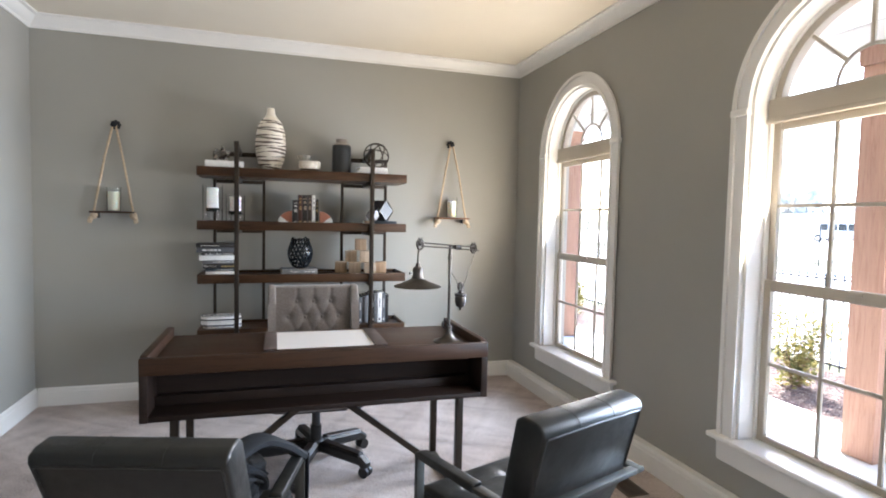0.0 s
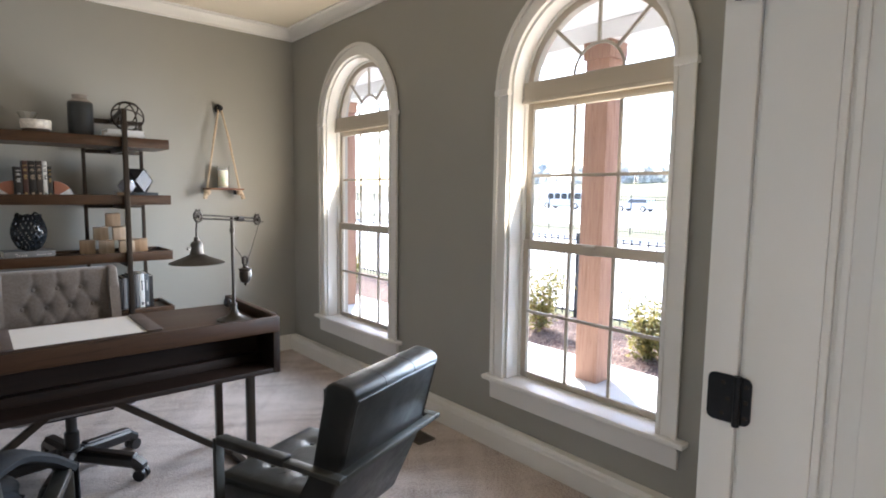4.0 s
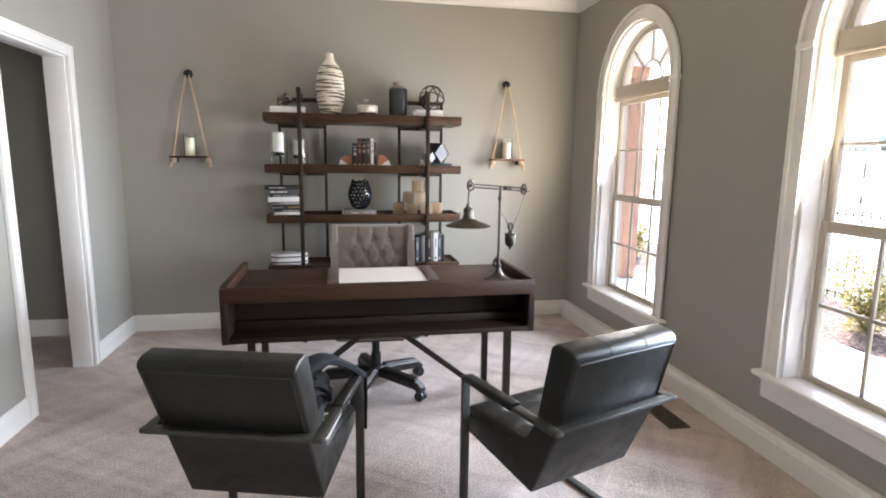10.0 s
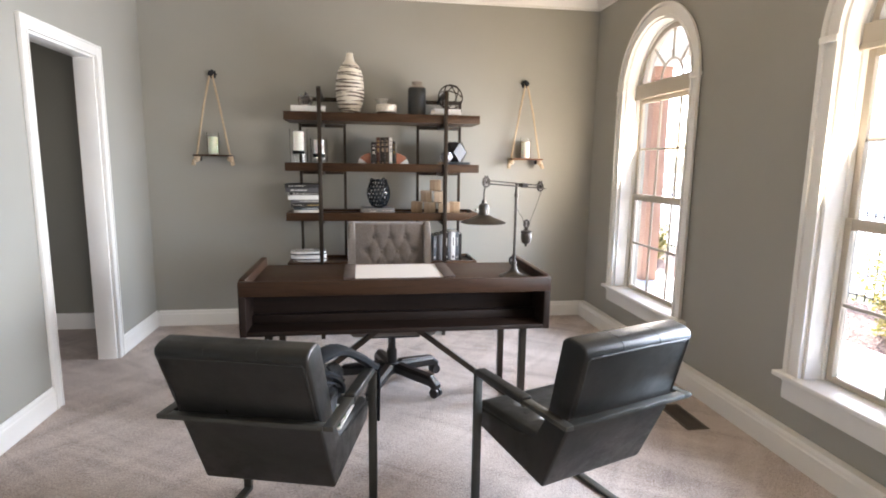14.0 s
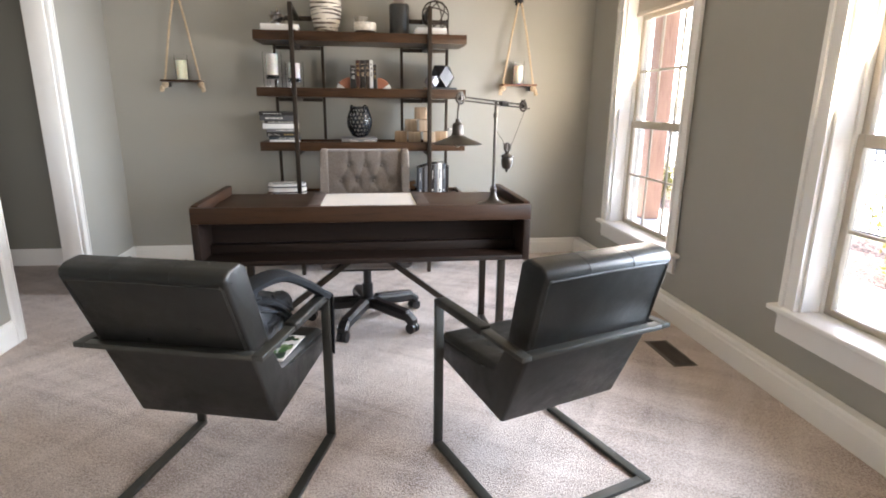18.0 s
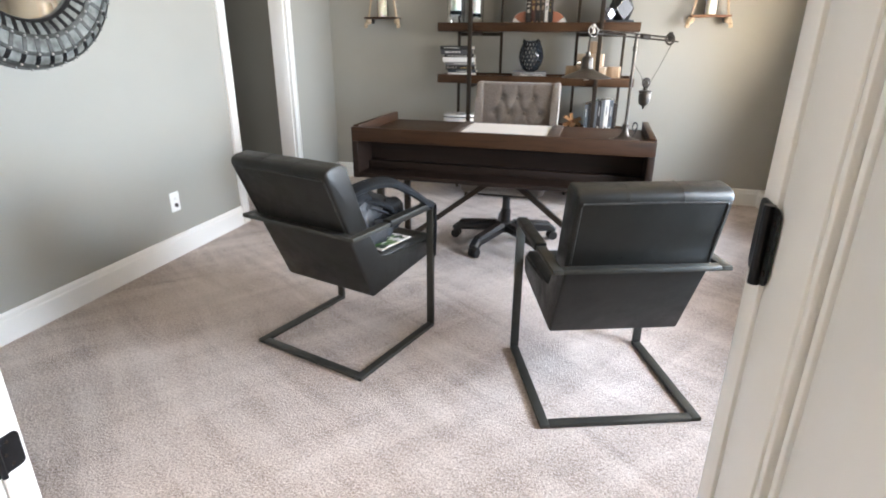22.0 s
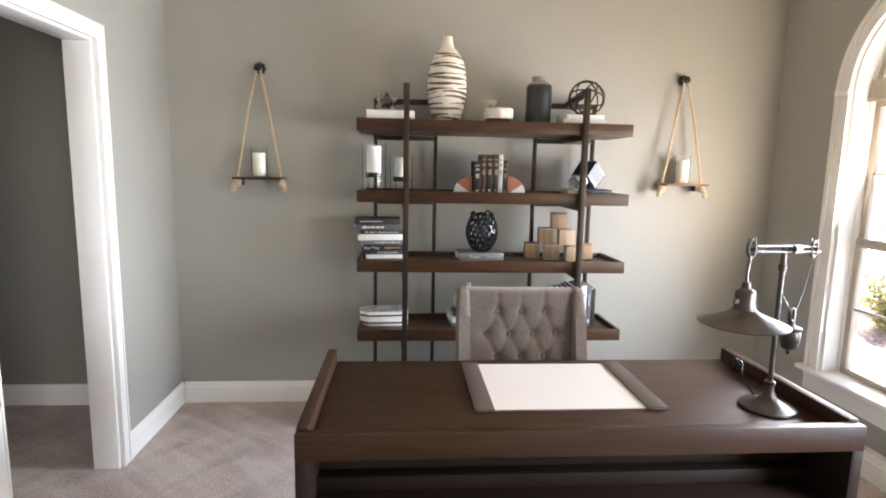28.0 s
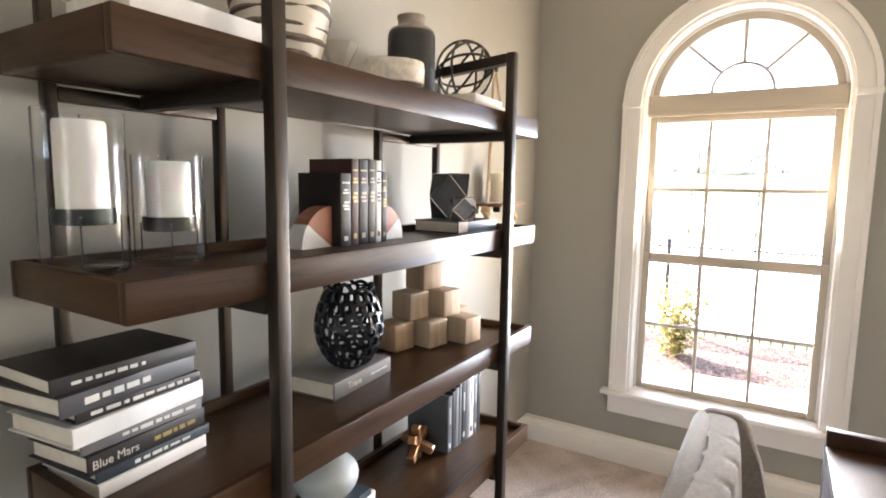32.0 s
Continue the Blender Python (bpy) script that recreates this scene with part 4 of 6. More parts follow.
# ---- tufted desk chair ----
def build_desk_chair():
    t = thing("office_chair", "taupe button-tufted office chair on a five-star base", "chair", pose(0.330, 3.352, 0, 0, 0, 0))
    # back: faces -y
    w, z0, z1 = 0.268, 0.48, 1.0
    nx, nz = 61, 61
    bm = bmesh.new()
    rows = (0.908, 0.814, 0.720, 0.626)
    buttons = []
    for k, z in enumerate(rows):
        xs = (-0.15, -0.05, 0.05, 0.15) if k % 2 else (-0.10, 0.0, 0.10)
        buttons += [(x, z) for x in xs]

    def face_y(x, z):
        lean = (z - z0) * 0.10
        y = 0.255 + lean
        y -= 0.018 * math.cos(x / 0.22 * math.pi / 2) if abs(x) < 0.22 else 0
        dip = 0
        for bx, bz in buttons:
            r2 = ((x - bx) ** 2 + ((z - bz) * 1.1) ** 2) / 0.025 ** 2
            dip = max(dip, math.exp(-r2))
        fold = 0
        for bx, bz in buttons:
            for cx, cz in buttons:
                if 0 < cz - bz < 0.11 and 0 < abs(cx - bx) < 0.06:
                    dx, dz = cx - bx, cz - bz
                    q = ((x - bx) * dx + (z - bz) * dz) / (dx * dx + dz * dz)
                    if 0 <= q <= 1:
                        off = abs((x - bx) * dz - (z - bz) * dx) / math.hypot(dx, dz)
                        fold = max(fold, math.exp(-((off / 0.009) ** 2)))
        for bx, bz in buttons:
            if bz == rows[0] and z > bz:
                fold = max(fold, math.exp(-(((x - bx) / 0.010) ** 2)))
        return y + 0.024 * dip + 0.0075 * fold

    grid = []
    for j in range(nz):
        z = z0 + (z1 - 0.006 - z0) * j / (nz - 1)
        grid.append([bm.verts.new((-0.225 + 0.45 * i / (nx - 1), face_y(-0.225 + 0.45 * i / (nx - 1), z) - 0.045, z)) for i in range(nx)])
    for back_off, up in ((0.012, 0.007), (0.028, 0.010), (0.060, 0.009)):
        grid.append([bm.verts.new((v.co.x, v.co.y + back_off, z1 - 0.006 + up)) for v in grid[nz - 1]])
    for j in range(nz + 2):
        for i in range(nx - 1):
            bm.faces.new((grid[j][i], grid[j][i + 1], grid[j + 1][i + 1], grid[j + 1][i]))
    part("backrest_front", bm, FABRIC, t, smooth=80)
    part("backrest", prism([(0.252, z0), (0.305, z1), (0.345, z1), (0.36, z1 - 0.03), (0.33, z0)], -w + 0.02, w - 0.02, 0.012, 3, axes="yzx"), FABRIC, t)
    for s in (-1, 1):
        a, b = sorted((s * 0.222, s * w))
        prof = [(0.11, 0.50), (0.167, 0.72), (0.209, 0.90), (0.235, 0.985), (0.258, 1.007), (0.325, 1.007), (0.35, 0.98), (0.33, 0.50)]
        part("wing", prism(prof, a, b, 0.014, 3, axes="yzx"), WELT, t, "pale linen wing of the backrest")
    for bx, bz in buttons:
        part("button", ball(0.012, (bx, face_y(bx, bz) - 0.049, bz), sub=2, squash=(1, 0.6, 1)), FABRIC, t)
    part("seat", box(-0.255, 0.255, -0.245, 0.27, 0.385, 0.485, 0.035, 4), FABRIC, t)
    part("seat_pan", box(-0.16, 0.16, -0.16, 0.16, 0.355, 0.384, 0.006), PLASTIC, t)
    part("column", lathe([(0, 0.11), (0.032, 0.11), (0.032, 0.235), (0.024, 0.24), (0.024, 0.355), (0, 0.355)], 24), PLASTIC, t)
    part("hub", lathe([(0, 0.085), (0.052, 0.088), (0.056, 0.130), (0.040, 0.150), (0, 0.150)], 24), PLASTIC, t)
    for k in range(5):
        a = radians(30 + 72 * k)
        c, s = math.cos(a), math.sin(a)
        leg = part("base_leg", bar((c * 0.03, s * 0.03, 0.118), (c * 0.318, s * 0.318, 0.092), 0.064, 0.060, bevel=0.014), PLASTIC, t)
        part("leg_cap", bar((c * 0.06, s * 0.06, 0.1500), (c * 0.312, s * 0.312, 0.1225), 0.046, 0.012, bevel=0.005), CASTWOOD, leg, "dark wood leg cap")
        part("toe", bar((c * 0.292, s * 0.292, 0.106), (c * 0.352, s * 0.352, 0.056), 0.066, 0.048, bevel=0.013), PLASTIC, leg)
        cx, cy = c * 0.338, s * 0.338
        px, py = -s, c
        caster = part("caster", tube([(cx, cy, 0.075), (cx, cy, 0.045)], 0.012, 10), PLASTIC, t)
        for q in (-1, 1):
            part("wheel", tube([(cx + px * q * 0.006, cy + py * q * 0.006, 0.030), (cx + px * q * 0.027, cy + py * q * 0.027, 0.030)], 0.0295, 20), PLASTIC, caster)
    return t


build_desk_chair()


# ---- things on the shelves ----
F1, F2, F3, F4, F5 = [z - LIP + 0.0005 for z in SHELF_TOP]
random.seed(5)

BOOKC = {}


def cover(name, col, rough=0.5):
    if name not in BOOKC:
        BOOKC[name] = plain("book_cover_" + name, col, rough, var=0.12, scale=12, grain=0.25, gscale=400)
    return BOOKC[name]


BLACKC = cover("black", (0.016, 0.013, 0.012))
GREYC = cover("grey", (0.16, 0.16, 0.165))
NAVYC = cover("navy", (0.03, 0.045, 0.06))
WHITEC = cover("white", (0.74, 0.73, 0.71))
REDC = cover("russet", (0.055, 0.019, 0.013))
INKW = plain("pale_title_ink", (0.58, 0.56, 0.52), 0.5, grain=0)
INKG = plain("gold_title_ink", (0.38, 0.28, 0.11), 0.4, 0.4, grain=0)
INKT = plain("tan_title_ink", (0.40, 0.31, 0.22), 0.5, grain=0)
INKD = plain("dark_title_ink", (0.04, 0.04, 0.045), 0.5, grain=0)


def book(label, w, d, h, mat, m, titles=(), ink=None, group="", jut=0.004):
    """A lying book, spine towards -y: w along x, d along y, h thick. titles: (from, to, low, high) fractions of the spine."""
    t = thing("book", label, "book", m, group)
    c = 0.0028
    part("page_block", box(-w / 2 + jut, w / 2 - jut, -d / 2 + c + 0.001, d / 2 - jut, c + 0.0002, h - c - 0.0002, 0.0006, 1), PAGES, t, "cream page block")
    part("cover", box(-w / 2, w / 2, -d / 2 + 0.0005, d / 2, 0, c, 0.0008, 1), mat, t)
    part("cover", box(-w / 2, w / 2, -d / 2 + 0.0005, d / 2, h - c, h, 0.0008, 1), mat, t)
    part("spine", box(-w / 2, w / 2, -d / 2 - 0.002, -d / 2 + c, 0.0003, h - 0.0003, 0.0012, 2), mat, t)
    for a, b, lo, hi in titles:
        part("title", box(-w / 2 + a * w, -w / 2 + b * w, -d / 2 - 0.0026, -d / 2 - 0.0019, lo * h, hi * h), ink or INKW, t, smooth=None)
    return t


def words(seed, a, b, lo=0.3, hi=0.7, n=5):
    """Bars that stand for a line of lettering that cannot be read."""
    rng = random.Random(seed)
    out, x = [], a
    while x < b:
        w = rng.uniform(0.035, 0.11) * 5 / n
        mid, half = (lo + hi) / 2, (hi - lo) * rng.uniform(0.30, 0.42)
        out.append((x, min(x + w, b), mid - half, mid + half))
        x += w + rng.uniform(0.016, 0.03)
    return out


def lettering(text, size, centre, mat, parent):
    """Readable words, laid flat against a spine that faces -y."""
    curve = bpy.data.curves.new("lettering", "FONT")
    curve.body, curve.size, curve.extrude = text, size, 0.0004
    curve.align_x, curve.align_y = "CENTER", "CENTER"
    holder = bpy.data.objects.new("lettering", curve)
    scene.collection.objects.link(holder)
    me = bpy.data.meshes.new_from_object(holder.evaluated_get(bpy.context.evaluated_depsgraph_get()))
    bpy.data.objects.remove(holder)
    me.materials.clear()
    me.materials.append(mat)
    ob = new("lettering", me)
    ob.parent = parent
    ob.matrix_local = Matrix.Translation(centre) @ Euler((radians(90), 0, 0)).to_matrix().to_4x4()
    return ob


def flat(x, y, z, turn=0):
    return pose(x, y, z, 0, 0, turn)


# top shelf
book("white hardback book lying on the top shelf", 0.255, 0.18, 0.068, WHITEC, flat(-0.246, 4.472, F1, 2), [(0.80, 0.92, 0.2, 0.5)], INKD)


def star(m):
    bm = bmesh.new()
    bmesh.ops.create_icosphere(bm, subdivisions=1, radius=0.036)
    out = bmesh.ops.poke(bm, faces=bm.faces[:])
    for v in out["verts"]:
        v.co = v.co.normalized() * 0.066
    return solo("metal_star", bm, plain("dark_polished_metal", (0.34, 0.32, 0.31), 0.17, 1.0, var=0.25, grain=0), "polished dark metal spiked star on a white book", "ornament", m, smooth=10)


star(pose(-0.268, 4.50, F1 + 0.068 + 0.051, 20, 35, 10) @ Matrix.Scale(1.06, 4))

VASE = [(0.0, 0), (0.050, 0), (0.056, 0.004), (0.075, 0.035), (0.096, 0.085), (0.109, 0.14), (0.113, 0.20), (0.110, 0.26), (0.100, 0.315), (0.084, 0.355), (0.062, 0.385), (0.042, 0.405), (0.034, 0.425), (0.029, 0.447), (0.028, 0.462), (0.024, 0.466), (0.020, 0.462), (0.018, 0.43), (0, 0.42)]


def vase_r(z):
    for (r0, z0), (r1, z1) in zip(VASE, VASE[1:]):
        if z0 <= z <= z1 and z1 > z0:
            return r0 + (r1 - r0) * (z - z0) / (z1 - z0)
    return 0.03


def smooth_profile(pts, n=4):
    out = []
    P = [pts[0]] + list(pts) + [pts[-1]]
    for i in range(1, len(P) - 2):
        p0, p1, p2, p3 = P[i - 1], P[i], P[i + 1], P[i + 2]
        for k in range(n):
            t = k / n
            out.append(tuple(max(0, 0.5 * (2 * b + (c - a) * t + (2 * a - 5 * b + 4 * c - d) * t * t + (3 * b - a - 3 * c + d) * t ** 3)) for a, b, c, d in zip(p0, p1, p2, p3)))
    return out + [pts[-1]]


t = thing("striped_vase", "tall cream ceramic vase wound with dark brown stripes", "vase", pose(0.068, 4.55, F1) @ Matrix.Diagonal((0.97, 0.97, 1.05, 1)))
part("body", lathe(smooth_profile(VASE, 3), 48, close=False), CREAM, t, smooth=60)
rng = random.Random(3)
for k in range(15):
    z0 = 0.014 + 0.0255 * k
    tilt, ph = rng.uniform(0.002, 0.008), rng.uniform(0, 6.3)
    pts, rad = [], []
    for i in range(56):
        a = 2 * math.pi * i / 56
        z = z0 + tilt * math.sin(a + ph) + 0.002 * math.sin(3 * a + ph * 2)
        z = max(0.006, z)
        r = vase_r(z) - 0.0018
        pts.append((r * math.cos(a), r * math.sin(a), z))
        rad.append(0.0056 + 0.0026 * math.sin(2 * a + ph) + 0.0008 * math.sin(7 * a + k) + 0.0006 * math.sin(13 * a + 2 * k))
    part("stripe", tube(pts, [max(0.0012, v) for v in rad], 6, closed=True), STRIPE, t, "rough dark brown glaze stripe")

t = thing("small_bowl", "cream drip-glazed bowl with a brown foot", "bowl", pose(0.348, 4.445, F1))
part("body", lathe(smooth_profile([(0, 0.040), (0.072, 0.040), (0.078, 0.050), (0.080, 0.078), (0.078, 0.094), (0.074, 0.094), (0.073, 0.072), (0.06, 0.052), (0, 0.048)], 3), 40, close=False), DRIPGLAZE, t, smooth=50)
part("foot", lathe([(0, 0), (0.044, 0), (0.056, 0.010), (0.068, 0.028), (0.0735, 0.0405), (0, 0.0405)], 40), plain("brown_raw_clay", (0.085, 0.058, 0.042), 0.7, var=0.3, scale=40), t, "brown unglazed foot")
bm = lathe([(0, 0), (0.034, 0), (0.036, 0.004), (0.010, 0.012), (0.008, 0.04), (0.020, 0.055), (0.058, 0.10), (0.056, 0.1005), (0.018, 0.058), (0, 0.05)], 10, close=False)
solo("glass_goblet", bm, frosted("pale_cut_glass"), "clear footed glass bowl behind the cream bowl", "glass", pose(0.318, 4.605, F1) @ Matrix.Diagonal((0.95, 0.95, 1.55, 1)), smooth=20)

t = thing("stoneware_bottle", "charcoal stoneware bottle with a taupe glazed neck", "bottle", pose(0.598, 4.565, F1) @ Matrix.Diagonal((1.02, 1.02, 1.05, 1)))
part("body", lathe(smooth_profile([(0, 0), (0.066, 0), (0.070, 0.005), (0.071, 0.05), (0.0715, 0.12), (0.0715, 0.20), (0.0712, 0.220), (0.068, 0.232)], 3), 40, close=False), CHARCOAL, t, smooth=50)
part("neck", lathe(smooth_profile([(0.068, 0.232), (0.062, 0.240), (0.051, 0.245), (0.043, 0.250), (0.0405, 0.258), (0.042, 0.268), (0.044, 0.275), (0.041, 0.279), (0.036, 0.276), (0.034, 0.25), (0, 0.24)], 3), 40, close=False), TAUPEG, t, "taupe glazed shoulder and neck", smooth=50)
for k in range(9):
    z = 0.02 + 0.021 * k
    pts = [(0.0712 * math.cos(a), 0.0712 * math.sin(a), z) for a in np.linspace(0, 2 * math.pi, 32, endpoint=False)]
    part("turning_ridge", tube(pts, 0.0012, 5, closed=True), CHARCOAL, t)

book("white hardback book lying under the wire orb", 0.235, 0.19, 0.048, WHITEC, flat(0.820, 4.49, F1, -2), [(0.05, 0.16, 0.25, 0.6)], INKD)
book("white thin book lying under the wire orb", 0.215, 0.175, 0.026, WHITEC, flat(0.823, 4.50, F1 + 0.0482, 3))


def orb(m, r=0.098):
    t = thing("wire_orb", "openwork orb of dark metal rings on a white book", "ornament", m)
    for facing in ((0.0, 1.0, 0.0), (0.95, 0.22, 0.25), (0.25, 0.30, 0.93), (0.35, 0.80, 0.50), (-0.65, 0.55, 0.50)):
        q = Vector(facing).to_track_quat("Z", "Y")
        part("ring", tube([q @ Vector((r * math.cos(a), r * math.sin(a), 0)) for a in np.linspace(0, 2 * math.pi, 44, endpoint=False)], 0.0045, 6, closed=True), STEEL, t)
    return t


orb(pose(0.866, 4.53, F1 + 0.0745 + 0.102, 0, 0, 4))


# second shelf
def hurricane(x, y, h, r, ch):
    t = thing("candle_holder", "glass hurricane holder with a white pillar candle", "candle holder", pose(x, y, F2), "glass hurricane candle holders")
    prof = [(0, 0), (r * 0.92, 0), (r, 0.006), (r, h * 0.6), (r, h), (r - 0.0035, h), (r - 0.0035, h * 0.5), (r - 0.0035, 0.014), (r * 0.8, 0.010), (0, 0.010)]
    g = part("glass", lathe(prof, 40, close=False), GLASS, t, "clear glass cylinder", smooth=40)
    zc = h * 0.30 + 0.020
    part("candle_plate", lathe([(0, zc - 0.018), (0.047, zc - 0.018), (0.049, zc - 0.014), (0.049, zc + 0.010), (0.046, zc + 0.010), (0.0445, zc + 0.004), (0, zc + 0.004)], 32), plain("green_black_metal_cup", (0.012, 0.022, 0.018), 0.4, 0.3), t, "green-black metal cup")
    for k in range(3):
        a = k * 2.09
        part("wire_arm", tube([(r * 0.62 * math.cos(a), r * 0.62 * math.sin(a), zc - 0.004), ((r - 0.006) * math.cos(a), (r - 0.006) * math.sin(a), zc - 0.004), ((r - 0.006) * math.cos(a), (r - 0.006) * math.sin(a), 0.012)], 0.0016, 6), BLACKMETAL, t)
    part("candle", lathe([(0, zc + 0.0045), (0.0405, zc + 0.0045), (0.0405, zc + ch - 0.006), (0.038, zc + ch), (r * 0.3, zc + ch - 0.004), (0, zc + ch - 0.005)], 32), WAX, t, "white pillar candle")
    part("wick", tube([(0, 0, zc + ch - 0.008), (0.001, 0, zc + ch + 0.010)], 0.0012, 5), INKD, t)
    return t


hurricane(-0.342, 4.600, 0.280, 0.069, 0.160)
hurricane(-0.184, 4.600, 0.212, 0.066, 0.118)


def bookend(x, y, s):
    t = thing("bookend", "quarter-round bookend of white and terracotta stone", "bookend", pose(x, y, F2), "quarter-round bookends")
    r, n = 0.105, 6
    for a0, a1, mat, lab in ((0, 36, WHITEC, "white stone wedge"), (36, 90, TERRA, "terracotta wedge")):
        pts = [(0, 0)] + [(s * r * math.cos(radians(a0 + (a1 - a0) * i / n)), r * math.sin(radians(a0 + (a1 - a0) * i / n))) for i in range(n + 1)]
        part("wedge", prism(pts, -0.025, 0.025, 0.0008, 1, axes="xzy"), mat, t, lab)
    return t


bookend(0.226, 4.575, -1)
bookend(0.432, 4.575, 1)


def standing(label, x, y, z, w, d, h, mat, titles=(), ink=None, lean=0, group=""):
    """An upright book with its spine towards -y."""
    t = thing("book", label, "book", pose(x, y, z, 0, lean, 0), group)
    c = 0.0026
    part("page_block", box(-w / 2 + c, w / 2 - c, -d / 2 + 0.003, d / 2 - 0.004, 0.004, h - 0.004, 0.0006, 1), PAGES, t, "cream page block")
    part("cover", box(-w / 2, -w / 2 + c, -d / 2 + 0.001, d / 2, 0, h, 0.0007, 1), mat, t)
    part("cover", box(w / 2 - c, w / 2, -d / 2 + 0.001, d / 2, 0, h, 0.0007, 1), mat, t)
    part("spine", box(-w / 2 + 0.0003, w / 2 - 0.0003, -d / 2 - 0.002, -d / 2 + 0.003, 0.0003, h - 0.0003, 0.0012, 2), mat, t)
    for a, b, lo, hi in titles:
        part("title", box(-w / 2 + lo * w, -w / 2 + hi * w, -d / 2 - 0.0027, -d / 2 - 0.0019, a * h, b * h), ink or INKW, t, smooth=None)
    return t


x = 0.230
for w, h, mat, lab, ink in ((0.040, 0.190, BLACKC, "black hardback with a russet label", INKW), (0.030, 0.228, REDC, "dark russet hardback", INKG), (0.038, 0.228, BLACKC, "black hardback with tan lettering", INKT), (0.032, 0.230, cover("umber", (0.040, 0.028, 0.022)), "dark brown hardback with tan lettering", INKT), (0.024, 0.228, WHITEC, "white paperback", INKD), (0.024, 0.198, BLACKC, "black paperback with gold lettering", INKG)):
    standing(lab + " standing between bookends", x + w / 2, 4.60, F2, w - 0.001, 0.15, h, mat, [(0.50, 0.53, 0.3, 0.8), (0.545, 0.575, 0.2, 0.75), (0.59, 0.62, 0.3, 0.8), (0.72, 0.745, 0.2, 0.8), (0.76, 0.785, 0.3, 0.7), (0.86, 0.88, 0.15, 0.85), (0.08, 0.14, 0.3, 0.7)], ink, group="books between bookends")
    x += w + 0.001

book("dark blue book with a tan spine label lying flat", 0.255, 0.19, 0.040, NAVYC, flat(0.905, 4.575, F2, -4), [(0.0, 0.22, 0.05, 0.95)], cover("tan", (0.30, 0.20, 0.13)))


def gem(name, r, m, label, tone=0.030, rough=0.38):
    """A cube cut at its corners, with silver edges."""
    bm = bmesh.new()
    bmesh.ops.create_cube(bm, size=2 * r)
    out = bmesh.ops.bevel(bm, geom=bm.verts[:], offset=r * 0.98, segments=1, affect="VERTICES")
    bmesh.ops.remove_doubles(bm, verts=bm.verts[:], dist=r * 0.06)
    edges = [(e.verts[0].co.copy(), e.verts[1].co.copy()) for e in bm.edges]
    t = thing(name, label, "ornament", m, "faceted ornaments")
    part("facet_body", bm, plain("smoked_mirror_facets" + name, (tone, tone, tone * 1.1), rough, 0.35, var=0.3, scale=30, grain=0), t, smooth=5)
    for a, b in edges:
        if (a - b).length > r * 0.3:
            part("edge", tube([a, b], 0.0019 if r > 0.06 else 0.0026, 5), CHROME, t, "bright metal edge")
    return t


gem("faceted_ornament", 0.072, pose(0.928, 4.615, F2 + 0.0405 + 0.0813, 0, 0, 25) @ Matrix.Diagonal((0.94, 0.94, 1.13, 1)), "large faceted smoked-metal ornament on a book")
gem("faceted_ornament", 0.040, pose(0.838, 4.510, F2 + 0.0405 + 0.040, 0, 0, 38), "small faceted silver and smoked-metal ornament", 0.24, 0.30)

# third shelf
z = F3
for k, (w, d, h, mat, dx, turn, ink, lab, tt) in enumerate((
    (0.222, 0.165, 0.026, WHITEC, 0.03, 5, INKD, "white book at the bottom of the stack", ()),
    (0.232, 0.160, 0.022, NAVYC, 0.035, 4, INKW, "navy book with pale lettering in the stack", words(1, 0.3, 0.8)),
    (0.240, 0.165, 0.036, BLACKC, 0.02, 6, INKG, "black book with gold lettering in the stack", words(3, 0.52, 0.9, 0.3, 0.6)),
    (0.235, 0.160, 0.024, GREYC, 0.018, 3, INKW, "grey book with pale lettering in the stack", words(4, 0.3, 0.95)),
    (0.262, 0.175, 0.036, WHITEC, 0.005, 7, INKD, "thick white book in the stack", ()),
    (0.240, 0.165, 0.022, BLACKC, 0.012, 4, INKW, "slim black book with white lettering in the stack", words(5, 0.1, 0.9)),
    (0.262, 0.180, 0.036, GREYC, -0.014, 8, INKW, "dark grey book with white lettering in the stack", words(6, 0.15, 0.62, 0.3, 0.72)),
    (0.262, 0.180, 0.030, BLACKC, -0.010, 2, INKW, "black book on top of the stack", words(7, 0.12, 0.6, 0.35, 0.65)),
)):
    lying = book(lab, w, d, h - 0.0008, mat if k != 6 else cover("charcoal", (0.055, 0.055, 0.06)), flat(-0.312 + dx, 4.612, z, turn + 1), tt, ink, "stacked books", 0.006)
    if k == 2:
        lettering("Blue Mars", 0.0215, (-w * 0.29, -d / 2 - 0.0022, h * 0.45), INKW, lying)
    z += h

grey_book = book("grey cloth-bound book under the black vase", 0.262, 0.175, 0.045, GREYC, flat(0.278, 4.580, F3, 5), words(9, 0.62, 0.92, 0.42, 0.56), INKW)
lettering("Trace", 0.026, (-0.045, -0.0897, 0.0215), INKW, grey_book)


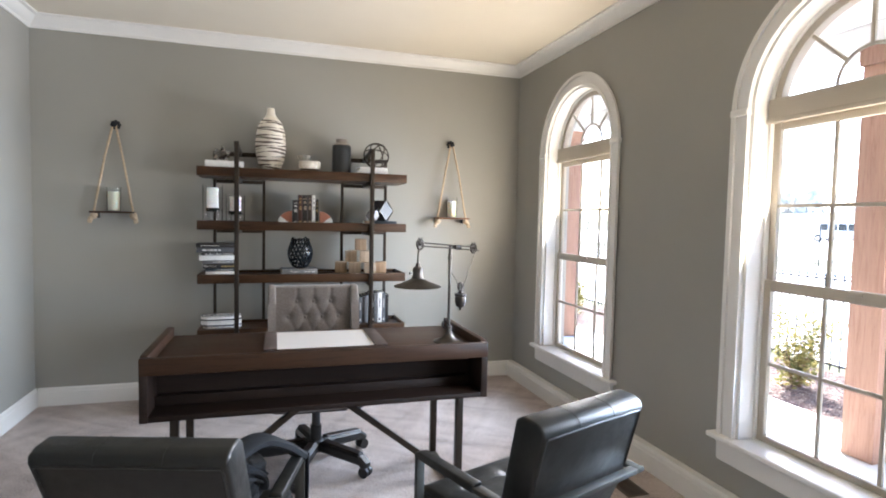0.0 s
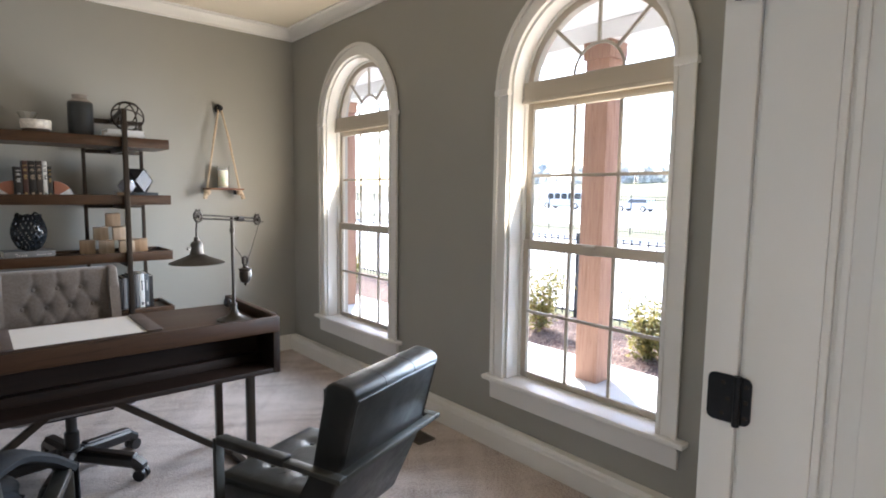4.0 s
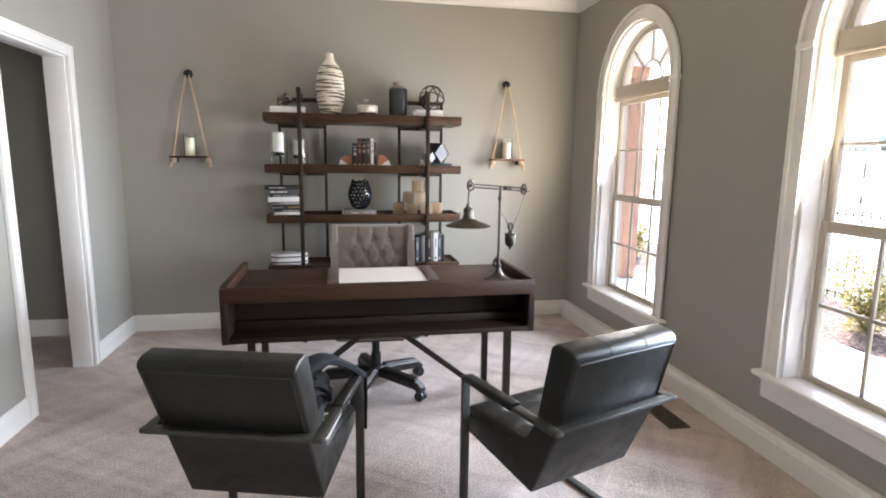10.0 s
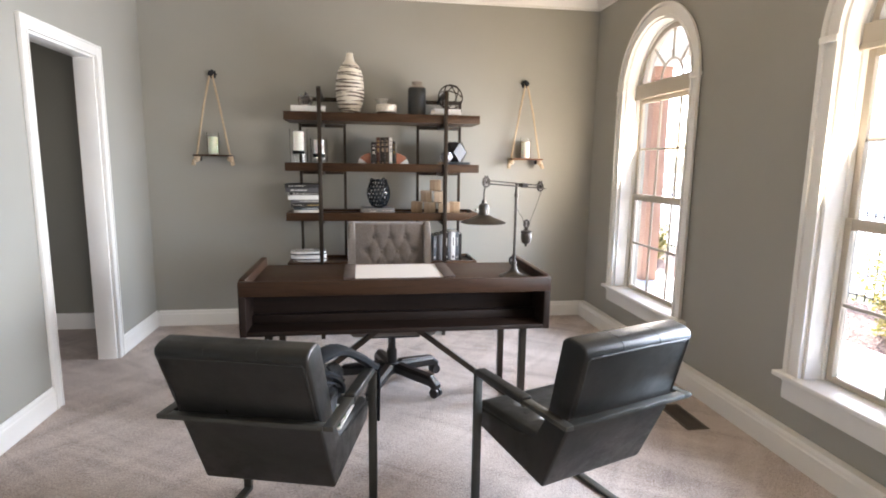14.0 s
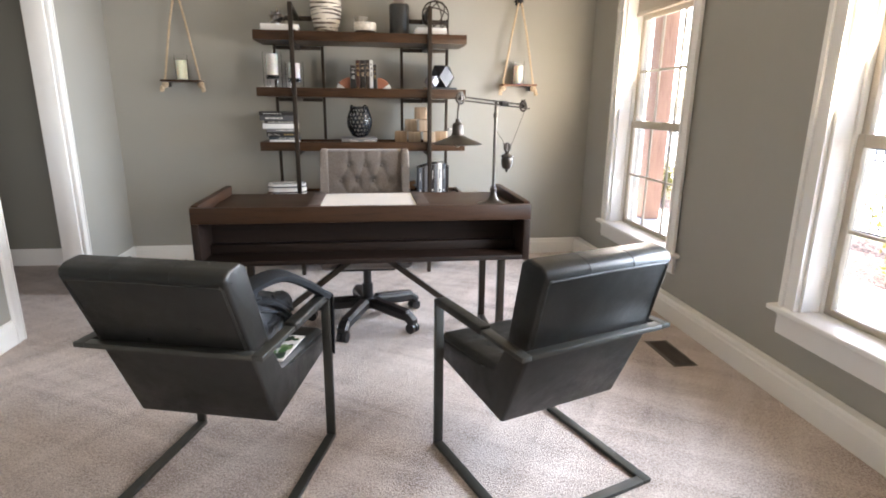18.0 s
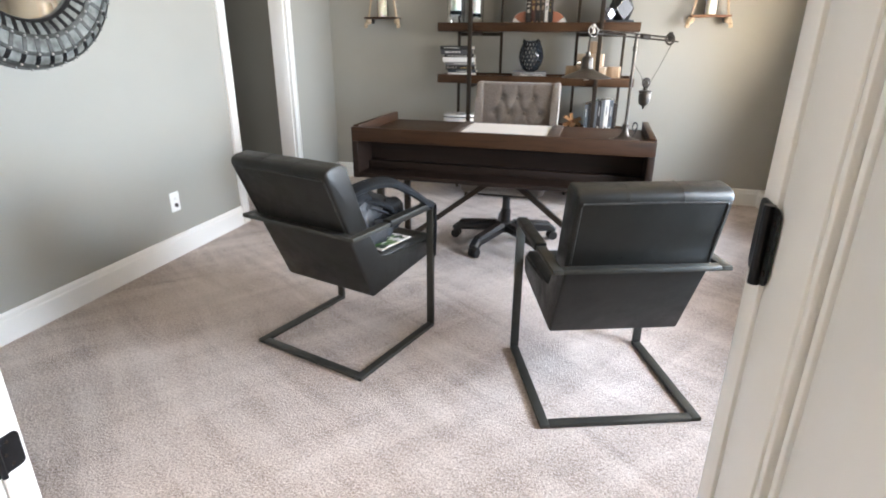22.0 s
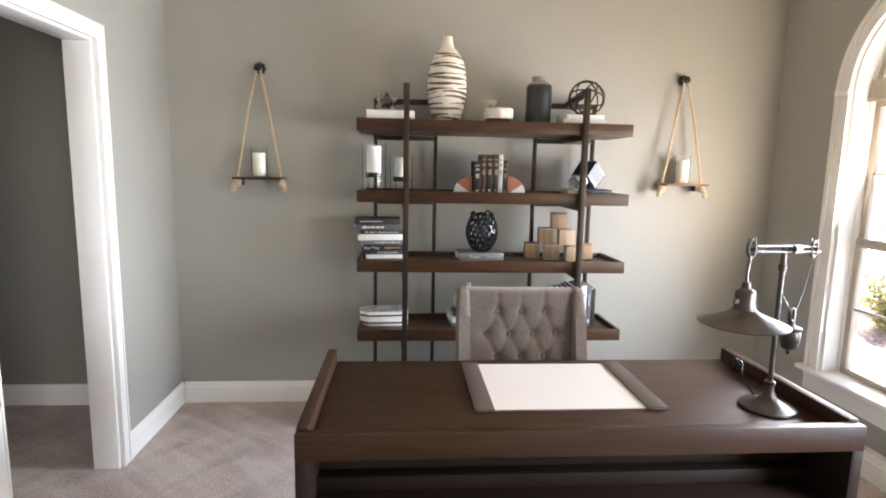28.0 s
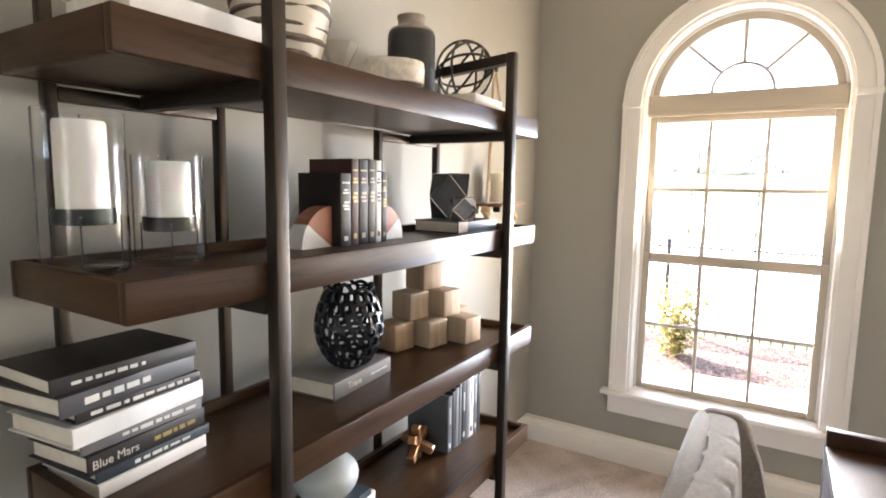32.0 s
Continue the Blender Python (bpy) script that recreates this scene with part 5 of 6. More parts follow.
def honeycomb(m):
    """A rounded vase pierced by rows of rounded holes."""
    prof = [(0.036, 0.0), (0.055, 0.014), (0.072, 0.040), (0.084, 0.070), (0.0905, 0.100), (0.091, 0.125), (0.086, 0.155), (0.076, 0.185), (0.063, 0.214)]

    def rad(z):
        for (r0, z0), (r1, z1) in zip(prof, prof[1:]):
            if z <= z1:
                return r0 + (r1 - r0) * (z - z0) / (z1 - z0)
        return prof[-1][0]

    cols, rows = 18, 7
    t = thing("pierced_vase", "blue-black glazed vase pierced with honeycomb holes", "vase", m)
    bm = bmesh.new()

    def at(u, z, r):
        a = 2 * math.pi * u / cols
        return Vector((r * math.cos(a), r * math.sin(a), z))

    dz = 0.206 / rows
    for j in range(rows):
        for i in range(cols):
            u0, zc = i + 0.5 * (j % 2), 0.008 + dz * (j + 0.5) + 0.0025 * math.sin(i * 2.3 + j)
            outer = [(-0.5, -0.5), (0, -0.5), (0.5, -0.5), (0.5, 0), (0.5, 0.5), (0, 0.5), (-0.5, 0.5), (-0.5, 0)]
            hole = [(-0.30, -0.33), (0, -0.385), (0.30, -0.33), (0.35, 0), (0.30, 0.33), (0, 0.385), (-0.30, 0.33), (-0.35, 0)]
            va, vb, vc = [], [], []
            for (a, b), (c, d) in zip(outer, hole):
                za = 0.008 + dz * (j + 0.5 + b)
                va.append(bm.verts.new(at(u0 + a, za, rad(za))))
                vb.append(bm.verts.new(at(u0 + c, zc + d * dz, rad(zc + d * dz) + 0.0015)))
                vc.append(bm.verts.new(at(u0 + c * 0.97, zc + d * dz * 0.97, rad(zc + d * dz) - 0.007)))
            for k in range(8):
                q = (k + 1) % 8
                bm.faces.new((va[k], va[q], vb[q], vb[k]))
                bm.faces.new((vb[k], vb[q], vc[q], vc[k]))
    bmesh.ops.remove_doubles(bm, verts=bm.verts[:], dist=0.0015)
    part("body", bm, BLACKGLAZE, t, smooth=50)
    part("foot", lathe([(0, 0), (0.033, 0), (0.040, 0.004), (0.044, 0.010), (0.038, 0.010), (0, 0.008)], 36), BLACKGLAZE, t)
    for i in range(9):
        a = 2 * math.pi * i / 9
        part("rim_scallop", tube([(0.063 * math.cos(a + b), 0.063 * math.sin(a + b), 0.213 + (0.022 if i in (1, 5) else 0.009) * math.sin(math.pi * (b + 0.35) / 0.7)) for b in np.linspace(-0.35, 0.35, 7)], 0.0055, 6), BLACKGLAZE, t)
    return t


honeycomb(pose(0.288, 4.547, F3 + 0.0455, 0, 0, 10) @ Matrix.Diagonal((1.03, 1.03, 1.01, 1)))

for k, (cx, cy, lvl, turn) in enumerate(((0.620, 4.630, 0, -8), (0.722, 4.562, 0, -10), (0.830, 4.490, 0, -7), (0.935, 4.600, 0, -12), (0.700, 4.625, 1, -9), (0.805, 4.560, 1, -8), (0.775, 4.622, 2, -10))):
    s = 0.0455
    bm = box(-s, s, -s, s, 0, 2 * s - 0.0006, 0.004, 2)
    solo("wood_block", bm, RAWWOOD if k % 3 else wood("amber_raw_wood%d" % k, (0.30, 0.20, 0.128), (0.39, 0.28, 0.185), 0.6, 2), "raw wooden cube stacked in a pyramid on the shelf", "wood block", pose(cx - 0.010, cy, F3 + lvl * 2 * s, 0, 0, turn), "stacked wooden cubes")

# fourth shelf


def octagon(w, d, c):
    return [(-w + c, -d), (w - c, -d), (w, -d + c), (w, d - c), (w - c, d), (-w + c, d), (-w, d - c), (-w, -d + c)]


def inlay_box(z, h, m, lid):
    t = thing("inlay_box", "octagonal bone and black inlay box", "box", m, "inlay boxes")
    part("body", prism(octagon(0.14, 0.085, 0.045), 0, h, 0.002, 1), CERAMIC, t)
    part("band", prism(octagon(0.1406, 0.0856, 0.0452), h * 0.34, h * 0.60), INKD, t, "black inlay line")
    if lid:
        for k, (w, mat) in enumerate(((0.134, INKD), (0.126, CERAMIC), (0.108, INKD), (0.098, CERAMIC), (0.080, INKD), (0.070, CERAMIC), (0.050, INKD), (0.040, CERAMIC))):
            q = 0.055 - k * 0.0058
            part("inlay", prism(octagon(w, 0.085 - (0.14 - w), max(0.006, min(q, 0.085 - (0.14 - w) - 0.002))), h + 0.0001 + k * 0.0006, h + 0.0007 + k * 0.0006), mat, t, smooth=None)
    return t


inlay_box(0, 0.041, pose(-0.278, 4.572, F4, 0, 0, 3), False)
inlay_box(0, 0.041, pose(-0.281, 4.575, F4 + 0.0415, 0, 0, 6), True)
z = F4
for w, d, h, mat, turn, lab in ((0.225, 0.165, 0.024, GREYC, 4, "grey book under the blue vase"), (0.228, 0.165, 0.032, WHITEC, 8, "white book under the blue vase"), (0.195, 0.150, 0.020, NAVYC, 2, "dark blue book under the blue vase")):
    book(lab, w, d, h - 0.0006, mat, flat(0.222, 4.570, z, turn), words(h, 0.1, 0.7), INKW if mat != WHITEC else INKD, "books under the vase")
    z += h
bm = lathe(smooth_profile([(0, 0), (0.040, 0), (0.052, 0.006), (0.072, 0.030), (0.081, 0.060), (0.076, 0.085), (0.055, 0.108), (0.030, 0.124), (0.016, 0.138), (0.011, 0.156), (0.013, 0.166), (0.010, 0.166), (0.008, 0.15), (0, 0.14)], 4), 44, close=False)
solo("teardrop_vase", bm, BLUEGREY, "pale blue teardrop vase on a stack of books", "vase", pose(0.224, 4.580, z) @ Matrix.Diagonal((1.12, 1.12, 0.98, 1)), smooth=60)


def knot(m):
    t = thing("copper_knot", "copper-brown geometric knot sculpture", "ornament", m)
    for a, b in (((-0.05, 0, 0.02), (0.05, 0.0, 0.06)), ((-0.045, 0.0, 0.07), (0.05, 0.01, 0.022)), ((0, -0.04, 0.03), (0.005, 0.04, 0.055)), ((0.0, 0.0, 0.01), (-0.01, 0.0, 0.09))):
        part("bar", bar(a, b, 0.020, 0.020, bevel=0.002), COPPER, t)
    return t


knot(pose(0.645, 4.560, F4, 0, 0, 15) @ Matrix.Diagonal((1.4, 1.4, 1.4, 1)))
x = 0.735
for w, h, mat, lab in ((0.028, 0.205, cover("slate", (0.10, 0.11, 0.125)), "slate hardback"), (0.022, 0.214, BLACKC, "black hardback"), (0.024, 0.220, GREYC, "grey hardback"), (0.020, 0.230, cover("slate", (0.10, 0.11, 0.125)), "slate hardback"), (0.030, 0.236, BLACKC, "black hardback"), (0.022, 0.240, GREYC, "pale grey hardback"), (0.034, 0.244, WHITEC, "white hardback"), (0.028, 0.240, cover("slate", (0.10, 0.11, 0.125)), "slate hardback"), (0.024, 0.222, BLACKC, "black hardback")):
    standing(lab + " standing in a row on the shelf", x + w / 2, 4.58, F4, w - 0.001, 0.17, h, mat, [(0.08, 0.16, 0.3, 0.7), (0.5, 0.8, 0.4, 0.6)] if w > 0.025 else (), INKD if mat == WHITEC else INKW, group="row of books")
    x += w + 0.001

# bottom shelf: a wooden trough with glass vials
t = thing("vial_rack", "dark brown wooden trough holding six glass vials of white pebbles", "vase rack", pose(0.290, 4.570, F5, 0, 0, 2))
part("trough", box(-0.215, 0.215, -0.045, 0.045, 0, 0.072, 0.004), BLACKWOOD, t)
for k in range(6):
    cx = -0.172 + 0.069 * k
    v = part("vial", lathe([(0, 0.0725), (0.023, 0.0725), (0.023, 0.118 if k < 5 else 0.21), (0.021, 0.118 if k < 5 else 0.21), (0.021, 0.076), (0, 0.076)], 20, centre=(cx, 0, 0), close=False), GLASS, t, "clear glass vial")
    part("pebble", ball(0.0205, (cx, 0, 0.101), sub=2, squash=(1, 1, 1.12)), CERAMIC, v, "white pebble")


# ---- wall candle shelves hung on ropes ----
def rope(points, r=0.0088, n=60):
    """A two-strand twisted rope."""
    pts = [Vector(p) for p in points]
    seg = [(b - a).length for a, b in zip(pts, pts[1:])]
    total = sum(seg)
    bm = bmesh.new()
    for ph in (0, math.pi):
        line = []
        for i in range(n + 1):
            s = total * i / n
            k = 0
            while k < len(seg) - 1 and s > seg[k]:
                s -= seg[k]
                k += 1
            d = (pts[k + 1] - pts[k]).normalized()
            p = pts[k] + d * s
            u = d.orthogonal().normalized()
            v = d.cross(u)
            a = ph + 2 * math.pi * i / 4.5
            line.append(p + 0.45 * r * (u * math.cos(a) + v * math.sin(a)))
        tube(line, r * 0.62, 6, bm)
    return bm


def lumpy_ball(r, centre, seed):
    bm = ball(r, centre, sub=2)
    for v in bm.verts:
        v.co += noise.noise_vector(v.co * 60 + Vector((seed, 0, 0))) * r * 0.35
    return bm


def rope_shelf(m, wax, board, lab):
    t = thing("hanging_candle_shelf", lab, "wall shelf", m, "rope-hung candle shelves")
    part("board", box(-0.137, 0.137, -0.165, 0.0, -0.648, -0.634, 0.003), board, t)
    for s in (-1, 1):
        part("bracket", box(s * 0.115 - 0.008, s * 0.115 + 0.008, -0.035, -0.002, -0.684, -0.6485, 0.002), BLACKMETAL, t)
        part("rope", rope([(s * 0.010, -0.045, -0.012), (s * 0.060, -0.068, -0.25), (s * 0.126, -0.085, -0.634), (s * 0.127, -0.085, -0.662)]), ROPE, t, "twisted jute rope")
        part("rope_knot", lumpy_ball(0.026, (s * 0.128, -0.085, -0.667), s), ROPE, t)
        part("rope_tail", rope([(s * 0.130, -0.087, -0.667), (s * 0.146, -0.098, -0.690), (s * 0.150, -0.104, -0.714)], 0.017, 10), ROPE, t)
    k = part("hook", lathe([(0, 0), (0.030, 0), (0.031, 0.004), (0.020, 0.010), (0.010, 0.014), (0.010, 0.036), (0.020, 0.040), (0.022, 0.050), (0.012, 0.056), (0, 0.057)], 24), BLACKMETAL, t, "dark rosette hook")
    k.matrix_local = pose(0, -0.002, 0, 90, 0, 0)
    for i in range(8):
        a = 2 * math.pi * i / 8
        part("petal", ball(0.010, (0.029 * math.cos(a), 0.029 * math.sin(a), 0.006), sub=1, squash=(1, 1, 0.6)), BLACKMETAL, k)
    part("rope_loop", tube([(0.013 * math.cos(a), -0.045, 0.013 * math.sin(a) - 0.004) for a in np.linspace(-0.6, 3.7, 14)], 0.0085, 8), ROPE, t)
    z = -0.634
    part("glass", lathe([(0, z), (0.040, z), (0.043, z + 0.004), (0.046, z + 0.175), (0.043, z + 0.175), (0.040, z + 0.008), (0, z + 0.006)], 32, centre=(0, -0.080, 0), close=False), GLASS, t, "clear glass cup", smooth=40)
    part("candle", lathe([(0, z + 0.0065), (0.037, z + 0.0065), (0.038, z + 0.137), (0.035, z + 0.142), (0, z + 0.138)], 28, centre=(0, -0.080, 0)), wax, t, "pillar candle")
    part("wick", tube([(0, -0.080, z + 0.134), (0.001, -0.080, z + 0.150)], 0.0012, 5), INKD, t)
    return t


rope_shelf(pose(-1.023, YB - 0.001, 2.068), IVORYWAX, DARKWOOD, "dark wood candle shelf hung from two jute ropes")
# this board is painted paler than its twin to imitate window light
rope_shelf(pose(1.566, YB - 0.001, 2.075), IVORYWAX, BROWNWOOD, "candle shelf hung from two jute ropes, board painted window-lit brown")


# ---- round mirror with riveted strap frame ----
def build_mirror():
    t = thing("round_mirror", "round mirror in a riveted black and grey metal strap frame", "mirror", pose(X0 + 0.002, 1.916, 1.583, 0, 90, 0))
    part("glass", lathe([(0, 0.012), (0.262, 0.012), (0.262, 0.016), (0, 0.016)], 64), MIRRORM, t, "mirror glass", smooth=30)
    prof = [(0.252, 0.002), (0.252, 0.022), (0.262, 0.030), (0.30, 0.050), (0.345, 0.066), (0.385, 0.068), (0.425, 0.056), (0.452, 0.036), (0.462, 0.002)]
    part("frame", lathe(prof, 80, close=False), plain("grey_worn_metal", (0.165, 0.175, 0.167), 0.55, 0.25, var=0.75, scale=16, grain=0.2), t, "mottled grey metal ring", smooth=50)
    part("backing", lathe([(0, 0), (0.461, 0), (0.461, 0.0018), (0, 0.0018)], 64), BLACKMETAL, t)

    def height(r):
        for (r0, z0), (r1, z1) in zip(prof[1:], prof[2:]):
            if r0 <= r <= r1:
                return z0 + (z1 - z0) * (r - r0) / (r1 - r0)
        return 0.03

    dim = plain("dark_grey_worn_metal", (0.062, 0.066, 0.062), 0.5, 0.3, var=0.7, scale=18, grain=0.2)
    for r, half, mat in ((0.262, 0.007, BLACKMETAL), (0.325, 0.009, dim), (0.396, 0.008, dim), (0.447, 0.008, dim)):
        band = [(r - half, height(r - half) - 0.002), (r - half, height(r - half) + 0.005), (r, height(r) + 0.0065), (r + half, height(r + half) + 0.005), (r + half, height(r + half) - 0.002)]
        part("hoop", lathe(band, 80, close=False), mat, t, smooth=40)
    n = 40

    def pad(r0, r1, half, lift):
        bm = bmesh.new()
        steps = 4
        lo, hi = [], []
        for i in range(steps + 1):
            r = r0 + (r1 - r0) * i / steps
            z = height(r)
            for row, dz in ((lo, -0.002), (hi, lift)):
                row.append([bm.verts.new((r, s * half * (1 if r0 < 0.3 else 1), z + dz)) for s in (-1, 1)])
        for i in range(steps):
            bm.faces.new((hi[i][0], hi[i + 1][0], hi[i + 1][1], hi[i][1]))
            for s in (0, 1):
                bm.faces.new((lo[i][s], lo[i + 1][s], hi[i + 1][s], hi[i][s]))
        for i in (0, -1):
            bm.faces.new((lo[i][0], lo[i][1], hi[i][1], hi[i][0]))
        return bm

    first = {}
    for k in range(n):
        a = 360.0 * k / n
        for key, args in (("inner_strap", (0.268, 0.316, 0.0085, 0.004)), ("middle_strap", (0.334, 0.402, 0.0085, 0.0035)), ("outer_strap", (0.404, 0.4615, 0.0095, 0.004))):
            if key not in first:
                first[key] = part(key, pad(*args), dim if key == "middle_strap" else BLACKMETAL, t)
                ob = first[key]
            else:
                ob = new(key, first[key].data)
                ob.parent = t
            ob.matrix_local = pose(0, 0, 0, 0, 0, a + (0 if key == "inner_strap" else 4.5))
        for r in (0.328, 0.396, 0.447, 0.461):
            if "rivet" not in first:
                first["rivet"] = part("rivet", ball(0.0056, (0, 0, 0), sub=2), plain("bright_nickel_rivets", (0.72, 0.71, 0.69), 0.25, 0.6, var=0.1, grain=0), t)
                ob = first["rivet"]
            else:
                ob = new("rivet", first["rivet"].data)
                ob.parent = t
            b = radians(a + 4.5)
            ob.matrix_local = Matrix.Translation((r * math.cos(b), r * math.sin(b), height(min(r, 0.4605)) + 0.008))
    return t


build_mirror()

# ---- outlet, floor register ----
t = thing("wall_outlet", "white duplex wall outlet", "outlet", pose(X0 + 0.0005, 2.585, 0.335))
part("plate", box(0, 0.006, -0.037, 0.037, -0.059, 0.059, 0.003, 3), OUTLETW, t)
for dz in (-0.020, 0.020):
    f = part("socket", box(0.0061, 0.0082, -0.017, 0.017, dz - 0.014, dz + 0.014, 0.001), OUTLETW, t)
    for dy in (-0.006, 0.006):
        part("slot", box(0.0083, 0.0086, dy - 0.0012, dy + 0.0012, dz - 0.004, dz + 0.006), INKD, f)
part("plug_cover", tube([(0.008, 0.0, -0.02), (0.016, 0.0, -0.02)], 0.012, 16), INKD, t, "dark plug in the lower socket")

t = thing("floor_register", "brown metal floor vent set in the carpet", "vent", pose(1.925, 2.705, 0.001))
part("frame", prism([(-0.065, -0.155), (0.065, -0.155), (0.065, 0.155), (-0.065, 0.155)], 0, 0.004, 0.0015), VENTM, t)
# flat dark sheet that imitates the shade between the slats
part("well", box(-0.05, 0.05, -0.138, 0.138, 0.0042, 0.0048), INKD, t, smooth=None)
for k in range(24):
    y = -0.132 + 0.0115 * k
    part("slat", box(-0.049, 0.049, y, y + 0.0045, 0.005, 0.008), VENTM, t)
part("rib", box(-0.002, 0.002, -0.137, 0.137, 0.0082, 0.0094), VENTM, t)

# ---- backpack and magazine on the guest chair ----
CH = pose(-0.22, 1.696, 0, 0, 0, -15.8)


def lumpy(bm, amount, scale, seed):
    for v in bm.verts:
        n = noise.noise_vector(v.co * scale + Vector((seed, 0, seed)))
        n2 = noise.noise_vector(v.co * scale * 2.7 + Vector((0, seed, 0)))
        v.co += n * amount + n2 * amount * 0.45
    return bm


t = thing("backpack", "slouched black and slate backpack lying on the leather chair", "backpack", CH @ pose(0.06, 0.34, 0.450))
bm = box(-0.13, 0.11, -0.17, 0.10, 0.012, 0.205, 0.05, 4)
bmesh.ops.subdivide_edges(bm, edges=bm.edges[:], cuts=2, use_grid_fill=True)
lumpy(bm, 0.026, 10, 2)
for v in bm.verts:
    v.co.z = max(0.002, v.co.z)
part("body", bm, BAGM2, t, smooth=50)
bm = box(-0.06, 0.11, -0.01, 0.14, 0.03, 0.178, 0.035, 3)
bmesh.ops.subdivide_edges(bm, edges=bm.edges[:], cuts=3, use_grid_fill=True)
part("front_pocket", lumpy(bm, 0.024, 17, 7), BAGM, t, smooth=45)
bm = box(-0.08, 0.10, -0.19, -0.06, 0.12, 0.255, 0.04, 3)
bmesh.ops.subdivide_edges(bm, edges=bm.edges[:], cuts=2, use_grid_fill=True)
part("top_flap", lumpy(bm, 0.022, 15, 4), BAGM, t, smooth=45)


def strap(pts, w, h, mat, nm, lab=""):
    bm = bmesh.new()
    P = [Vector(p) for p in smooth_profile3(pts)]
    rings = []
    for i, p in enumerate(P):
        d = (P[min(i + 1, len(P) - 1)] - P[max(i - 1, 0)]).normalized()
        side = d.cross(Vector((0.25, 0.2, 1))).normalized()
        up = side.cross(d)
        rings.append([bm.verts.new(p + side * a * w / 2 + up * b * h / 2) for a, b in ((-1, -0.5), (-0.7, -1), (0.7, -1), (1, -0.5), (1, 0.5), (0.7, 1), (-0.7, 1), (-1, 0.5))])
    for a, b in zip(rings, rings[1:]):
        for k in range(8):
            bm.faces.new((a[k], a[(k + 1) % 8], b[(k + 1) % 8], b[k]))
    bm.faces.new(rings[0])
    bm.faces.new(rings[-1])
    return part(nm, bm, mat, t, lab, smooth=50)


def smooth_profile3(pts, n=6):
    P = [pts[0]] + list(pts) + [pts[-1]]
    out = []
    for i in range(1, len(P) - 2):
        for k in range(n):
            q = k / n
            out.append(tuple(0.5 * (2 * b + (c - a) * q + (2 * a - 5 * b + 4 * c - d) * q * q + (3 * b - a - 3 * c + d) * q ** 3) for a, b, c, d in zip(P[i - 1], P[i], P[i + 1], P[i + 2])))
    return out + [pts[-1]]


strap([(0.03, -0.20, 0.215), (0.08, -0.12, 0.262), (0.13, -0.01, 0.272), (0.175, 0.08, 0.225), (0.205, 0.155, 0.165), (0.213, 0.178, 0.146)], 0.070, 0.030, BAGM, "shoulder_strap", "padded black shoulder strap")
strap([(0.210, 0.178, 0.155), (0.222, 0.206, 0.142), (0.226, 0.212, 0.06), (0.224, 0.210, -0.09)], 0.055, 0.008, BAGM, "webbing")
strap([(0.0, -0.18, 0.19), (0.05, -0.10, 0.205), (0.10, -0.02, 0.185), (0.115, 0.05, 0.13), (0.11, 0.08, 0.08)], 0.055, 0.020, BAGM, "shoulder_strap")
bm = box(-0.04, 0.085, 0.04, 0.16, 0.02, 0.125, 0.035, 3)
bmesh.ops.subdivide_edges(bm, edges=bm.edges[:], cuts=3, use_grid_fill=True)
part("side_pocket", lumpy(bm, 0.030, 21, 11), BAGM, t, smooth=40)
bm = box(0.055, 0.115, -0.12, 0.02, 0.01, 0.13, 0.025, 3)
bmesh.ops.subdivide_edges(bm, edges=bm.edges[:], cuts=2, use_grid_fill=True)
part("bottle_pocket", lumpy(bm, 0.022, 24, 13), BAGM2, t, smooth=40)
strap([(-0.02, -0.12, 0.195), (0.04, -0.02, 0.185), (0.09, 0.06, 0.155), (0.11, 0.13, 0.10)], 0.022, 0.006, BAGM, "webbing")
strap([(0.06, -0.14, 0.19), (0.11, -0.06, 0.165), (0.12, 0.02, 0.13), (0.115, 0.09, 0.08)], 0.020, 0.006, BAGM2, "webbing")
for k in range(5):
    rr = random.Random(k)
    p = Vector((0.02 + 0.025 * k, -0.04 + 0.03 * k, 0.17 - 0.012 * k))
    part("buckle", box(-0.014, 0.014, -0.010, 0.010, -0.004, 0.004, 0.003, m=Matrix.Translation(p) @ Euler((rr.random(), rr.random(), rr.random() * 3)).to_matrix().to_4x4()), BAGM, t, "black plastic buckle")

PRINTS = [plain("printed_green_%s" % n, c, 0.5, grain=0) for n, c in (("deep", (0.02, 0.05, 0.02)), ("leaf", (0.05, 0.12, 0.03)), ("dark", (0.012, 0.022, 0.014)), ("pale", (0.14, 0.20, 0.08)))]
t = thing("magazine", "white magazine with a green leaf picture on the seat", "magazine", CH @ pose(0.152, 0.330, 0.4592, -2.95, 0, 4))
part("page_block", box(-0.055, 0.075, -0.10, 0.125, 0, 0.004, 0.0008, 1), PAPER, t)
for k in range(70):
    rr = random.Random(k + 40)
    cx, cy, w, h = rr.uniform(-0.040, 0.060), rr.uniform(-0.080, 0.105), rr.uniform(0.006, 0.014), rr.uniform(0.010, 0.026)
    pts = [(cx + w * math.cos(a), cy + h * math.sin(a)) for a in np.linspace(0, 2 * math.pi, 8, endpoint=False)]
    part("printed_leaf", prism(pts, 0.0041 + 0.00002 * k, 0.0043 + 0.00002 * k), PRINTS[k % 4], t, smooth=None)


# ---- outside: porch, planting, fence, street ----
def sheet(name, x_to_z, mat, label, cat):
    bm = bmesh.new()
    rows = [[bm.verts.new((x, y, z)) for y in (-400, 400)] for x, z in x_to_z]
    for a, b in zip(rows, rows[1:]):
        bm.faces.new((a[0], b[0], b[1], a[1]))
    return structure(name, bm, mat, label, cat)


